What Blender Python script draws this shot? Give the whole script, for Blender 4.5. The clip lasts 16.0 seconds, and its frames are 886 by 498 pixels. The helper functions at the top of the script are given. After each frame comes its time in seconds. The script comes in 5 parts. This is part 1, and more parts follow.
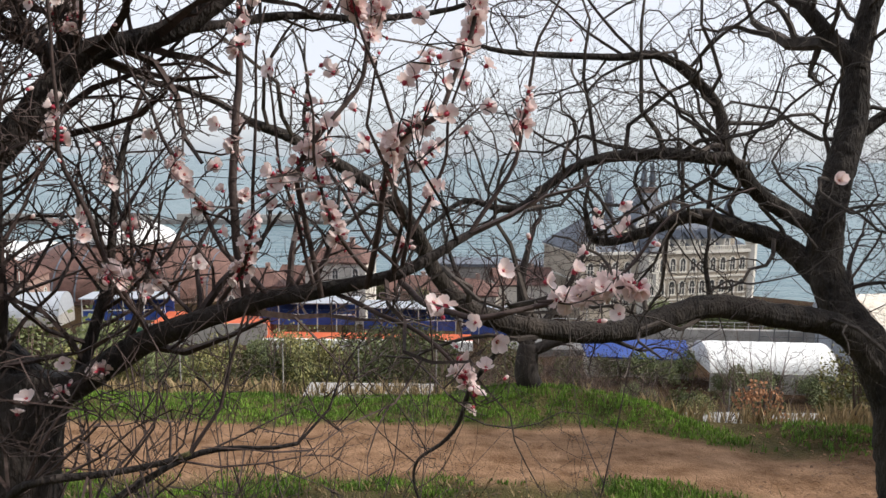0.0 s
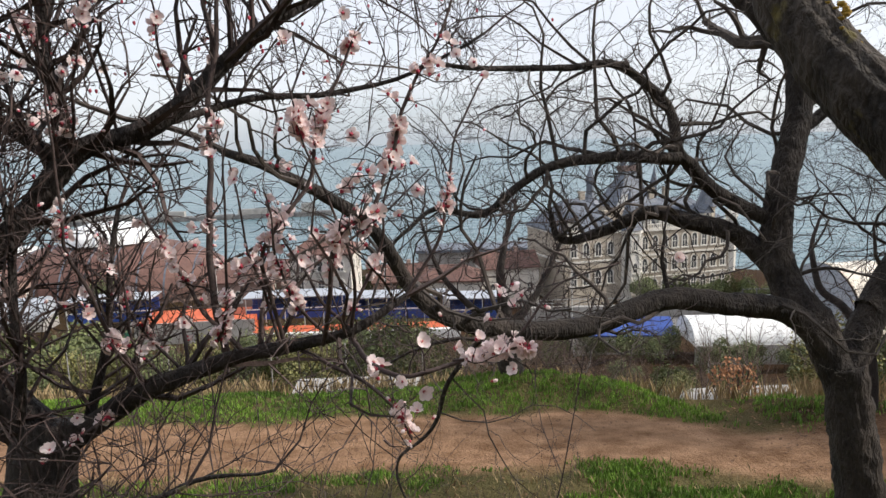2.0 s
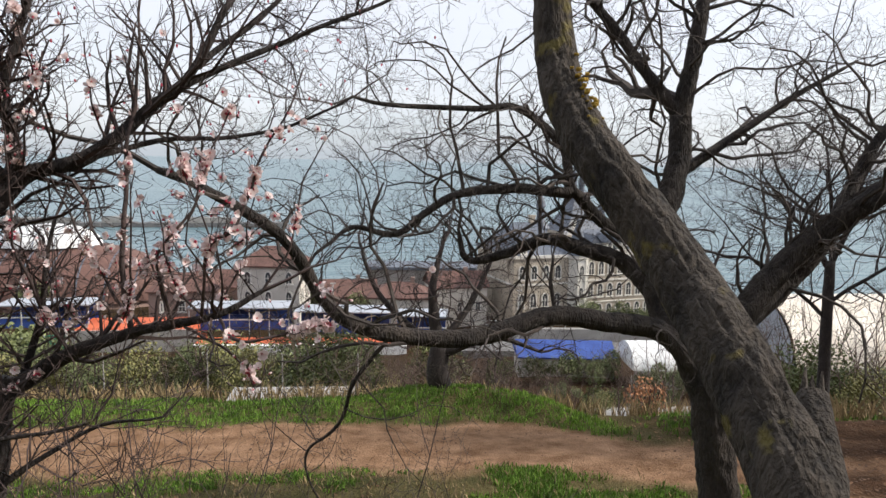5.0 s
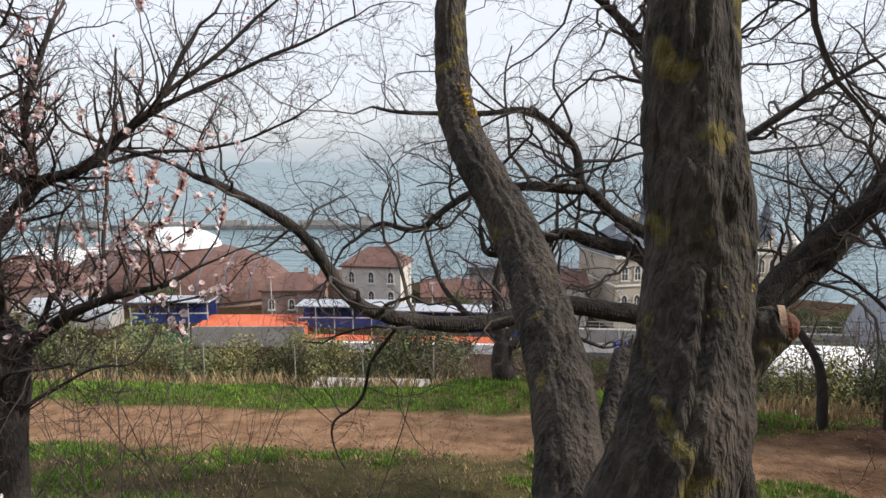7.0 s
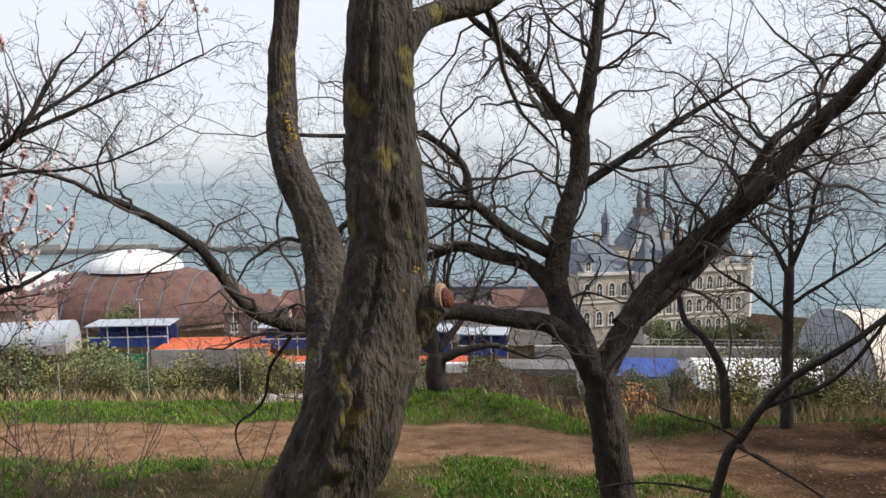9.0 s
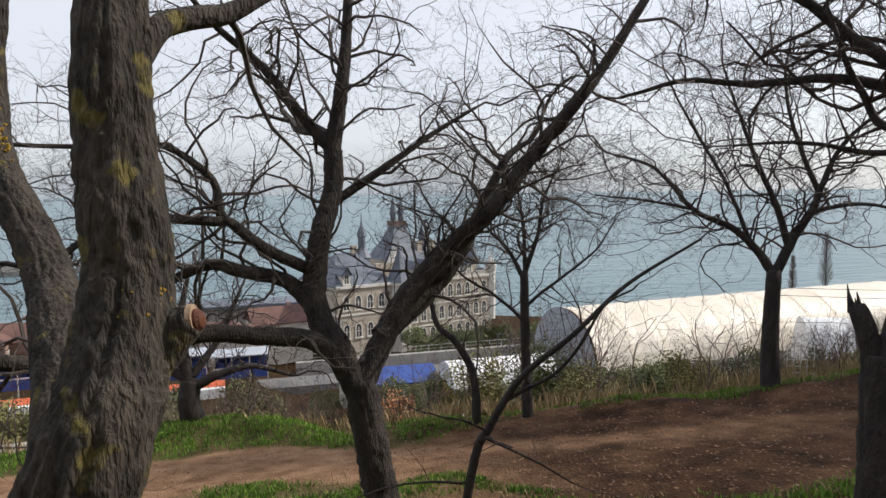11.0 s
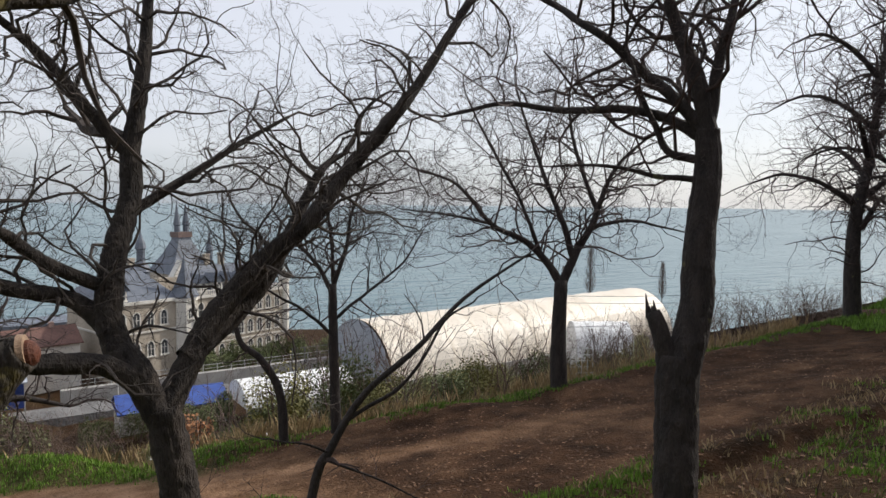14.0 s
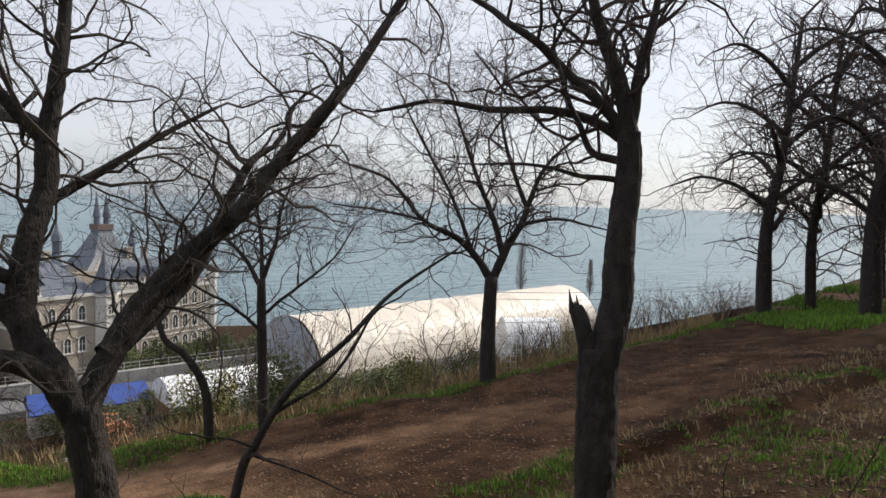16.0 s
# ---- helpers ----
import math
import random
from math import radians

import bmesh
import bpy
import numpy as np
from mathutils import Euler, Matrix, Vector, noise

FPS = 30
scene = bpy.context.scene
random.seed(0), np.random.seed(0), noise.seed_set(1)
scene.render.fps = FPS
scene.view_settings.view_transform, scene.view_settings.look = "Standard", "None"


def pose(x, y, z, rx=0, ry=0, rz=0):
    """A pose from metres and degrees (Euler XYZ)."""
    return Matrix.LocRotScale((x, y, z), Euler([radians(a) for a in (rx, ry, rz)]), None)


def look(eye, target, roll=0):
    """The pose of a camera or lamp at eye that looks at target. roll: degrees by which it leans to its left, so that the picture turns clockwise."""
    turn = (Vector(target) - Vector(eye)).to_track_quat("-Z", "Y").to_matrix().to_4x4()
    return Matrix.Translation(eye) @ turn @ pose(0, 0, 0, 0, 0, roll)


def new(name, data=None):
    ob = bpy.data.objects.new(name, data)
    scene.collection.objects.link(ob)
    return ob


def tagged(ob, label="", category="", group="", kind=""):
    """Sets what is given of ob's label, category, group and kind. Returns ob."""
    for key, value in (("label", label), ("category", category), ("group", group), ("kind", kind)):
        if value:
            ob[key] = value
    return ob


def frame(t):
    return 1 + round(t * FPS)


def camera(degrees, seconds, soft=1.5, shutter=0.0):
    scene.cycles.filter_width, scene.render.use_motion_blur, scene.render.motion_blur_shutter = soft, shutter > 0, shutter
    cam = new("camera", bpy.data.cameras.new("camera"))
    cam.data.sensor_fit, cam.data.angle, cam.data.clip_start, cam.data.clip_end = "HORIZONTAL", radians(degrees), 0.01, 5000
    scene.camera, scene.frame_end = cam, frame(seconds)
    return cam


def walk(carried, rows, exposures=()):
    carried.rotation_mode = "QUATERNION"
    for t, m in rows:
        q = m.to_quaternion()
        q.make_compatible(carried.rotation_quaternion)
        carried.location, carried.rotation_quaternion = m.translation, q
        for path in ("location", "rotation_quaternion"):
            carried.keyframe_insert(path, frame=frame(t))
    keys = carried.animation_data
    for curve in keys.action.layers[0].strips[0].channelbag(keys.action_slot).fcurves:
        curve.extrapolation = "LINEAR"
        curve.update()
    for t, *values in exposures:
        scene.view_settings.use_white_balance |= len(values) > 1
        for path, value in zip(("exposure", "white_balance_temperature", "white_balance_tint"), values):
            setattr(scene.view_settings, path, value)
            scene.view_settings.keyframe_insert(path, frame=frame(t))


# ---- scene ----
cam = camera(65.8, 16.0)
PATH = [
    (0, (-0.01, -0.421, 1.766), (-0.01, 1.56, 1.489), 0.6),
    (0.5, (-0.014, -0.507, 1.791), (0.044, 1.471, 1.497), 0.6),
    (1, (-0.05, -0.629, 1.83), (0.071, 1.346, 1.541), 0.3),
    (1.5, (0.02, -0.627, 1.935), (0.122, 1.348, 1.634), -1.3),
    (2, (0.092, -0.681, 1.968), (0.136, 1.293, 1.65), -1.8),
    (2.5, (0.183, -0.848, 1.995), (0.021, 1.123, 1.697), -2.1),
    (3, (0.21, -0.956, 2.004), (0.097, 1.02, 1.718), -1.9),
    (3.5, (0.304, -1.013, 2.023), (0.463, 0.955, 1.704), -0.3),
    (4, (0.331, -1.099, 2.033), (0.575, 0.866, 1.756), 0.1),
    (4.5, (0.367, -1.194, 2.018), (0.528, 0.777, 1.718), 0.3),
    (4.7, (0.369, -1.26, 2.036), (0.553, 0.712, 1.758), 1.2),
    (6.8, (1.191, -1.849, 2.085), (1.13, 0.134, 1.837), -0.1),
    (7, (1.235, -1.925, 2.073), (1.114, 0.053, 1.806), -0.2),
    (7.5, (1.368, -2.062, 2.036), (1.362, -0.081, 1.765), -0.7),
    (8, (1.544, -2.142, 2.044), (1.43, -0.156, 1.837), 0.5),
    (8.5, (1.832, -2.397, 2.062), (1.604, -0.421, 1.846), 0.4),
    (9, (2.002, -2.442, 2.054), (1.973, -0.453, 1.844), -0.5),
    (9.5, (2.06, -2.51, 2.052), (2.25, -0.529, 1.846), -0.4),
    (9.7, (2.085, -2.54, 2.061), (2.344, -0.567, 1.858), -0.7),
    (11.8, (1.904, -2.339, 2.054), (2.787, -0.553, 1.888), -0.4),
    (12, (1.876, -2.300, 2.057), (2.812, -0.541, 1.889), -0.5),
    (12.5, (1.821, -2.279, 2.060), (2.858, -0.577, 1.892), -0.1),
    (13, (1.803, -2.274, 2.056), (2.923, -0.623, 1.910), -0.0),
    (13.5, (1.804, -2.274, 2.054), (2.967, -0.653, 1.908), 0.4),
    (14, (1.794, -2.293, 2.066), (2.982, -0.690, 1.926), 0.6),
    (14.5, (1.787, -2.309, 2.051), (3.025, -0.744, 1.915), 1.0),
    (15, (1.786, -2.298, 2.056), (3.044, -0.749, 1.914), 1.3),
    (15.5, (1.790, -2.303, 2.051), (3.081, -0.782, 1.906), 1.5),
    (16, (1.783, -2.348, 2.063), (3.122, -0.869, 1.916), 1.6),
]
walk(cam, [(t, look(eye, aim, roll)) for t, eye, aim, roll in PATH], [(0, 0.28), (4.7, 0.31), (9.7, 0.24), (12, 0.03), (16, 0.02)])

# ---- sky and sun ----
SUN_AZ, SUN_EL = radians(95), radians(37)     # azimuth clockwise from +y
world = bpy.data.worlds.new("world")
scene.world = world
world.use_nodes = True
wn, wl = world.node_tree.nodes, world.node_tree.links
sky = wn.new("ShaderNodeTexSky")
sky.sky_type = "NISHITA"
sky.sun_disc = False
sky.sun_elevation, sky.sun_rotation = SUN_EL, SUN_AZ
sky.altitude, sky.air_density, sky.dust_density, sky.ozone_density = 0, 1.0, 1.0, 2.5
wn["Background"].inputs["Strength"].default_value = 0.13
wl.new(sky.outputs[0], wn["Background"].inputs["Color"])
# thin high cloud over the whole sky, sinking into blue-grey haze all round the horizon
veil, both = wn.new("ShaderNodeBackground"), wn.new("ShaderNodeMixShader")
veil.inputs["Strength"].default_value = 1.06
both.inputs[0].default_value = 0.78
wco, wsep, wramp = wn.new("ShaderNodeTexCoord"), wn.new("ShaderNodeSeparateXYZ"), wn.new("ShaderNodeValToRGB")
wmap, wcloud, wadd = wn.new("ShaderNodeMapping"), wn.new("ShaderNodeTexNoise"), wn.new("ShaderNodeMath")
wmap.inputs["Scale"].default_value = (1, 1, 5)
wcloud.inputs["Scale"].default_value, wcloud.inputs["Detail"].default_value = 2.6, 5
wadd.operation, wadd.inputs[1].default_value = "MULTIPLY_ADD", 0.09
wramp.color_ramp.interpolation = "EASE"
HAZE = ((0.0, (0.43, 0.485, 0.56)), (0.04, (0.47, 0.52, 0.59)), (0.13, (0.76, 0.765, 0.815)), (0.30, (0.83, 0.835, 0.895)), (1.0, (0.78, 0.81, 0.90)))
for k, (at, colour) in enumerate(HAZE):
    e = wramp.color_ramp.elements[k] if k < 2 else wramp.color_ramp.elements.new(at)
    e.position, e.color = at, (*colour, 1)
wl.new(wco.outputs["Generated"], wsep.inputs[0])
wl.new(wco.outputs["Generated"], wmap.inputs["Vector"])
wl.new(wmap.outputs[0], wcloud.inputs["Vector"])
wl.new(wcloud.outputs[0], wadd.inputs[0])
wl.new(wsep.outputs["Z"], wadd.inputs[2])
wl.new(wadd.outputs[0], wramp.inputs[0])
# the haze brightens towards the sun
wside, wglow = wn.new("ShaderNodeMapRange"), wn.new("ShaderNodeMix")
wside.interpolation_type = "SMOOTHSTEP"
wside.inputs[1].default_value, wside.inputs[2].default_value, wside.inputs[4].default_value = 0.2, 1.0, 0.6
wglow.data_type = "RGBA"
wglow.inputs[7].default_value = (0.92, 0.92, 0.94, 1)
wl.new(wsep.outputs["X"], wside.inputs[0])
wl.new(wside.outputs[0], wglow.inputs[0])
wl.new(wramp.outputs[0], wglow.inputs[6])
wl.new(wglow.outputs[2], veil.inputs["Color"])
wl.new(wn["Background"].outputs[0], both.inputs[1])
wl.new(veil.outputs[0], both.inputs[2])
wl.new(both.outputs[0], wn["World Output"].inputs["Surface"])
sun = new("sun", bpy.data.lights.new("sun", "SUN"))
sun.data.energy, sun.data.angle, sun.data.color = 3.4, radians(1.2), (1.0, 0.93, 0.84)
sun_to = Vector((math.sin(SUN_AZ) * math.cos(SUN_EL), math.cos(SUN_AZ) * math.cos(SUN_EL), math.sin(SUN_EL)))
sun.matrix_world = look(sun_to * 300, (0, 0, 0))


# ---- materials ----
def material(name, dark, light, scale=6.0, rough=0.85, bump=0.3, fine=None, metal=0.0, stretch=(1, 1, 1), spots=None, island=0.0):
    """Two tones mixed by noise at two scales, with fine relief. spots: a third colour, size and share for lichen or stains."""
    m = bpy.data.materials.new(name)
    m.use_nodes = True
    n, l = m.node_tree.nodes, m.node_tree.links
    b = n["Principled BSDF"]
    b.inputs["Roughness"].default_value, b.inputs["Metallic"].default_value = rough, metal
    co = n.new("ShaderNodeTexCoord")
    mp = n.new("ShaderNodeMapping")
    mp.inputs["Scale"].default_value = stretch
    l.new(co.outputs["Object"], mp.inputs["Vector"])
    big, small = n.new("ShaderNodeTexNoise"), n.new("ShaderNodeTexNoise")
    big.inputs["Scale"].default_value, big.inputs["Detail"].default_value = scale, 5
    small.inputs["Scale"].default_value, small.inputs["Detail"].default_value = fine or scale * 9, 4
    for t in (big, small):
        l.new(mp.outputs[0], t.inputs["Vector"])
    add = n.new("ShaderNodeMath")
    add.operation = "MULTIPLY_ADD"
    l.new(small.outputs[0], add.inputs[0])
    add.inputs[1].default_value = 0.6
    l.new(big.outputs[0], add.inputs[2])
    rng = n.new("ShaderNodeMapRange")
    rng.inputs[1].default_value, rng.inputs[2].default_value = 0.55, 1.05
    l.new(add.outputs[0], rng.inputs[0])
    mix = n.new("ShaderNodeMix")
    mix.data_type = "RGBA"
    mix.inputs[6].default_value, mix.inputs[7].default_value = (*dark, 1), (*light, 1)
    l.new(rng.outputs[0], mix.inputs[0])
    out = mix.outputs[2]
    if spots:
        colour, size, share = spots
        t = n.new("ShaderNodeTexNoise")
        t.inputs["Scale"].default_value, t.inputs["Detail"].default_value = size, 6
        l.new(co.outputs["Object"], t.inputs["Vector"])
        r2 = n.new("ShaderNodeMapRange")
        r2.inputs[1].default_value, r2.inputs[2].default_value = 1 - share, 1.06 - share
        l.new(t.outputs[0], r2.inputs[0])
        mx = n.new("ShaderNodeMix")
        mx.data_type = "RGBA"
        l.new(r2.outputs[0], mx.inputs[0])
        l.new(out, mx.inputs[6])
        mx.inputs[7].default_value = (*colour, 1)
        out = mx.outputs[2]
    if island:
        g = n.new("ShaderNodeNewGeometry")
        h = n.new("ShaderNodeHueSaturation")
        r3 = n.new("ShaderNodeMapRange")
        r3.inputs[3].default_value, r3.inputs[4].default_value = 1 - island, 1 + island
        l.new(g.outputs["Random Per Island"], r3.inputs[0])
        l.new(r3.outputs[0], h.inputs["Value"])
        l.new(out, h.inputs["Color"])
        out = h.outputs[0]
    l.new(out, b.inputs["Base Color"])
    if bump:
        bp = n.new("ShaderNodeBump")
        bp.inputs["Strength"].default_value, bp.inputs["Distance"].default_value = bump, 0.6 / scale
        l.new(add.outputs[0], bp.inputs["Height"])
        l.new(bp.outputs[0], b.inputs["Normal"])
    return m


BARK = material("bark", (0.008, 0.0065, 0.0055), (0.085, 0.068, 0.053), 9, 0.92, 0.9, 60, stretch=(1, 1, 0.28), spots=((0.13, 0.105, 0.03), 7, 0.4))
BARK_GREY = material("bark_grey", (0.009, 0.007, 0.006), (0.058, 0.045, 0.036), 8, 0.9, 0.8, 55, stretch=(1, 1, 0.3))
BARK_PLUM = material("bark_plum", (0.009, 0.007, 0.006), (0.045, 0.034, 0.03), 14, 0.85, 0.7, 80, stretch=(1, 1, 0.4), spots=((0.15, 0.14, 0.06), 6, 0.33))
TWIG = material("twig", (0.025, 0.019, 0.016), (0.09, 0.07, 0.058), 12, 0.85, 0.2, island=0.25)
TWIG_PLUM = material("twig_plum", (0.022, 0.014, 0.013), (0.08, 0.052, 0.046), 12, 0.8, 0.2, island=0.25)
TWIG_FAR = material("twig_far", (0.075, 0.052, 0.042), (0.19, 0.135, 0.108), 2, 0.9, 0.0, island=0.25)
CUT = material("cut_wood", (0.2, 0.12, 0.075), (0.42, 0.3, 0.2), 18, 0.8, 0.3)
HEART = material("heartwood", (0.03, 0.009, 0.005), (0.15, 0.04, 0.015), 18, 0.8, 0.3)
PETAL = material("petal", (0.88, 0.72, 0.71), (0.94, 0.87, 0.86), 40, 0.6, 0.0, island=0.07)
pn, pl = PETAL.node_tree.nodes, PETAL.node_tree.links
thin, blend = pn.new("ShaderNodeBsdfTranslucent"), pn.new("ShaderNodeMixShader")
thin.inputs["Color"].default_value, blend.inputs[0].default_value = (0.92, 0.74, 0.72, 1), 0.4
pl.new(pn["Principled BSDF"].outputs[0], blend.inputs[1])
pl.new(thin.outputs[0], blend.inputs[2])
pl.new(blend.outputs[0], pn["Material Output"].inputs["Surface"])
CALYX = material("calyx", (0.28, 0.02, 0.04), (0.5, 0.05, 0.09), 40, 0.6, 0.0, island=0.2)
STAMEN = material("stamen", (0.75, 0.5, 0.2), (0.85, 0.7, 0.45), 60, 0.6, 0.0)
LEAF_DARK = material("leaf_dark", (0.06, 0.082, 0.026), (0.18, 0.2, 0.075), 0.8, 0.7, 0.0, island=0.45)
LEAF_LIGHT = material("leaf_light", (0.12, 0.125, 0.035), (0.28, 0.25, 0.085), 0.8, 0.7, 0.0, island=0.4)
LEAF_RUST = material("leaf_rust", (0.25, 0.1, 0.04), (0.4, 0.2, 0.09), 2, 0.8, 0.0, island=0.3)
GRASS = material("grass_blades", (0.06, 0.125, 0.012), (0.18, 0.31, 0.035), 0.7, 0.75, 0.0, island=0.5)
LICHEN = material("yellow_lichen", (0.22, 0.13, 0.015), (0.5, 0.34, 0.05), 30, 0.95, 0.5)
BRICK = material("tower_brick", (0.14, 0.1, 0.09), (0.22, 0.16, 0.14), 1, 0.9, 0.1)
STRAW = material("dry_grass", (0.24, 0.17, 0.08), (0.42, 0.32, 0.18), 1.5, 0.85, 0.0, island=0.3)
LITTER = material("leaf_litter", (0.07, 0.032, 0.015), (0.2, 0.11, 0.055), 3, 0.85, 0.0, island=0.4)
STONE = material("castle_stone", (0.36, 0.31, 0.245), (0.52, 0.455, 0.365), 0.35, 0.9, 0.15, 3)
TRIM = material("pale_trim", (0.6, 0.57, 0.5), (0.75, 0.72, 0.66), 0.5, 0.8, 0.1)
SLATE = material("slate", (0.09, 0.105, 0.13), (0.16, 0.18, 0.215), 0.6, 0.55, 0.2, 6)
WHITE = material("white_sheeting", (0.72, 0.72, 0.7), (0.85, 0.85, 0.83), 0.15, 0.45, 0.1, 2)
GREY_SHEET = material("grey_sheeting", (0.34, 0.37, 0.41), (0.44, 0.47, 0.51), 0.15, 0.5, 0.1, 2)
REDROOF = material("red_roof", (0.1, 0.052, 0.042), (0.19, 0.1, 0.078), 0.5, 0.8, 0.2, 4)
PLASTER = material("plaster", (0.5, 0.46, 0.4), (0.68, 0.64, 0.57), 0.4, 0.85, 0.1, 4)
HANGAR = material("cream_sheeting", (0.7, 0.62, 0.5), (0.8, 0.73, 0.62), 0.12, 0.5, 0.1, 2)
PINKWALL = material("pink_plaster", (0.26, 0.17, 0.14), (0.4, 0.28, 0.235), 0.4, 0.85, 0.1, 4)
BLUE = material("blue_paint", (0.02, 0.05, 0.22), (0.045, 0.1, 0.36), 0.8, 0.5, 0.05)
ORANGE = material("orange_court", (0.5, 0.09, 0.035), (0.68, 0.17, 0.07), 0.4, 0.8, 0.05)
GREENPAINT = material("green_court", (0.03, 0.16, 0.09), (0.05, 0.24, 0.14), 0.5, 0.8, 0.05)
CONCRETE = material("concrete", (0.26, 0.25, 0.23), (0.42, 0.4, 0.37), 0.5, 0.9, 0.2, 8)
STEEL = material("grey_steel", (0.1, 0.105, 0.11), (0.2, 0.2, 0.2), 2, 0.55, 0.0)
PALE_POST = material("pale_post", (0.45, 0.45, 0.42), (0.6, 0.6, 0.57), 2, 0.7, 0.0)
GLASS = material("dark_window", (0.05, 0.055, 0.06), (0.1, 0.105, 0.11), 0.6, 0.15, 0.0)
ROCK = material("rock", (0.1, 0.1, 0.1), (0.24, 0.23, 0.22), 0.3, 0.9, 0.4, 3)


# ---- mesh tools ----
class Acc:
    """Gathers vertices and faces, each face with its material slot."""

    def __init__(self):
        self.v, self.f, self.s = [], [], []

    def face(self, pts, slot=0):
        k = len(self.v)
        self.v.extend(tuple(p) for p in pts)
        self.f.append(tuple(range(k, k + len(pts))))
        self.s.append(slot)

    def box(self, x0, x1, y0, y1, z0, z1, slot=0):
        k = len(self.v)
        self.v += [(x0, y0, z0), (x1, y0, z0), (x1, y1, z0), (x0, y1, z0), (x0, y0, z1), (x1, y0, z1), (x1, y1, z1), (x0, y1, z1)]
        for q in ((3, 2, 1, 0), (4, 5, 6, 7), (0, 1, 5, 4), (1, 2, 6, 5), (2, 3, 7, 6), (3, 0, 4, 7)):
            self.f.append(tuple(k + i for i in q))
            self.s.append(slot)
        return self

    def lathe(self, cx, cy, rings, sides=12, slot=0, turn=0.0):
        """rings: (radius, z) from below."""
        k = len(self.v)
        for r, z in rings:
            for i in range(sides):
                a = turn + 2 * math.pi * i / sides
                self.v.append((cx + r * math.cos(a), cy + r * math.sin(a), z))
        for j in range(len(rings) - 1):
            for i in range(sides):
                a, b = k + j * sides + i, k + j * sides + (i + 1) % sides
                self.f.append((a, b, b + sides, a + sides))
                self.s.append(slot)
        self.f.append(tuple(k + (len(rings) - 1) * sides + i for i in range(sides)))
        self.s.append(slot)
        return self

    def tube(self, pts, radii, sides=6, slot=0, cap=True):
        k, n = len(self.v), len(pts)
        d0 = (pts[1] - pts[0]).normalized()
        u = d0.orthogonal().normalized()
        for i, p in enumerate(pts):
            d = (pts[min(i + 1, n - 1)] - pts[max(i - 1, 0)]).normalized()
            u = (u - d * u.dot(d))
            u = u.normalized() if u.length > 1e-6 else d.orthogonal().normalized()
            w = d.cross(u)
            for j in range(sides):
                a = 2 * math.pi * j / sides
                r = radii[i]
                self.v.append(tuple(p + (u * math.cos(a) + w * math.sin(a)) * r))
        for i in range(n - 1):
            for j in range(sides):
                a, b = k + i * sides + j, k + i * sides + (j + 1) % sides
                self.f.append((a, b, b + sides, a + sides))
                self.s.append(slot)
        if cap:
            self.f.append(tuple(k + (n - 1) * sides + j for j in range(sides)))
            self.s.append(slot)
        return self

    def mesh(self, name, mats, smooth=False):
        me = bpy.data.meshes.new(name)
        me.from_pydata(self.v, [], self.f)
        for m in mats:
            me.materials.append(m)
        if len(mats) > 1:
            me.polygons.foreach_set("material_index", self.s)
        if smooth:
            me.polygons.foreach_set("use_smooth", [True] * len(self.f))
        me.update()
        return me


def part(name, acc, mats, parent, label="", smooth=False):
    mats = mats if isinstance(mats, (list, tuple)) else [mats]
    ob = new(name, acc.mesh(name, mats, smooth) if isinstance(acc, Acc) else acc)
    ob.parent = parent
    return tagged(ob, label)


def thing(name, label, category, group="", kind=""):
    return tagged(new(name), label, category, group, kind)


def spline(pts, per=5):
    """A smooth line through the given points."""
    p = [Vector(q) for q in pts]
    p = [p[0] * 2 - p[1]] + p + [p[-1] * 2 - p[-2]]
    out = []
    for i in range(1, len(p) - 2):
        for k in range(per):
            t = k / per
            a, b, c, d = p[i - 1], p[i], p[i + 1], p[i + 2]
            out.append(0.5 * (2 * b + (c - a) * t + (2 * a - 5 * b + 4 * c - d) * t * t + (3 * b - a - 3 * c + d) * t ** 3))
    return out + [p[-2]]


def rough_limb(acc, pts, r0, r1, sides=12, lump=0.1, per=6, gnarl=0.0, seed=0, furrow=0.0):
    """A limb with an uneven, slightly knotted surface."""
    line = spline(pts, per)
    n = len(line) - 1
    if gnarl:
        line = [p + noise.noise_vector(p * 4 + Vector((seed, 0, 0))) * gnarl * min(1, i, n - i) for i, p in enumerate(line)]
    k = len(acc.v)
    acc.tube(line, [r0 + (r1 - r0) * i / n for i in range(n + 1)], sides)
    for i in range(n + 1):
        c = line[i]
        for j in range(sides):
            q = Vector(acc.v[k + i * sides + j])
            s = 1 + lump * (noise.noise(q * 9) + 0.6 * noise.noise(q * 23))
            if furrow:
                a = 2 * math.pi * j / sides
                s += furrow * (0.5 - 2 * abs(noise.noise((math.cos(a) * 5, math.sin(a) * 5, i * 0.06 + seed + 0.8 * noise.noise(q * 5)))))
            acc.v[k + i * sides + j] = tuple(c + (q - c) * s)
    return line


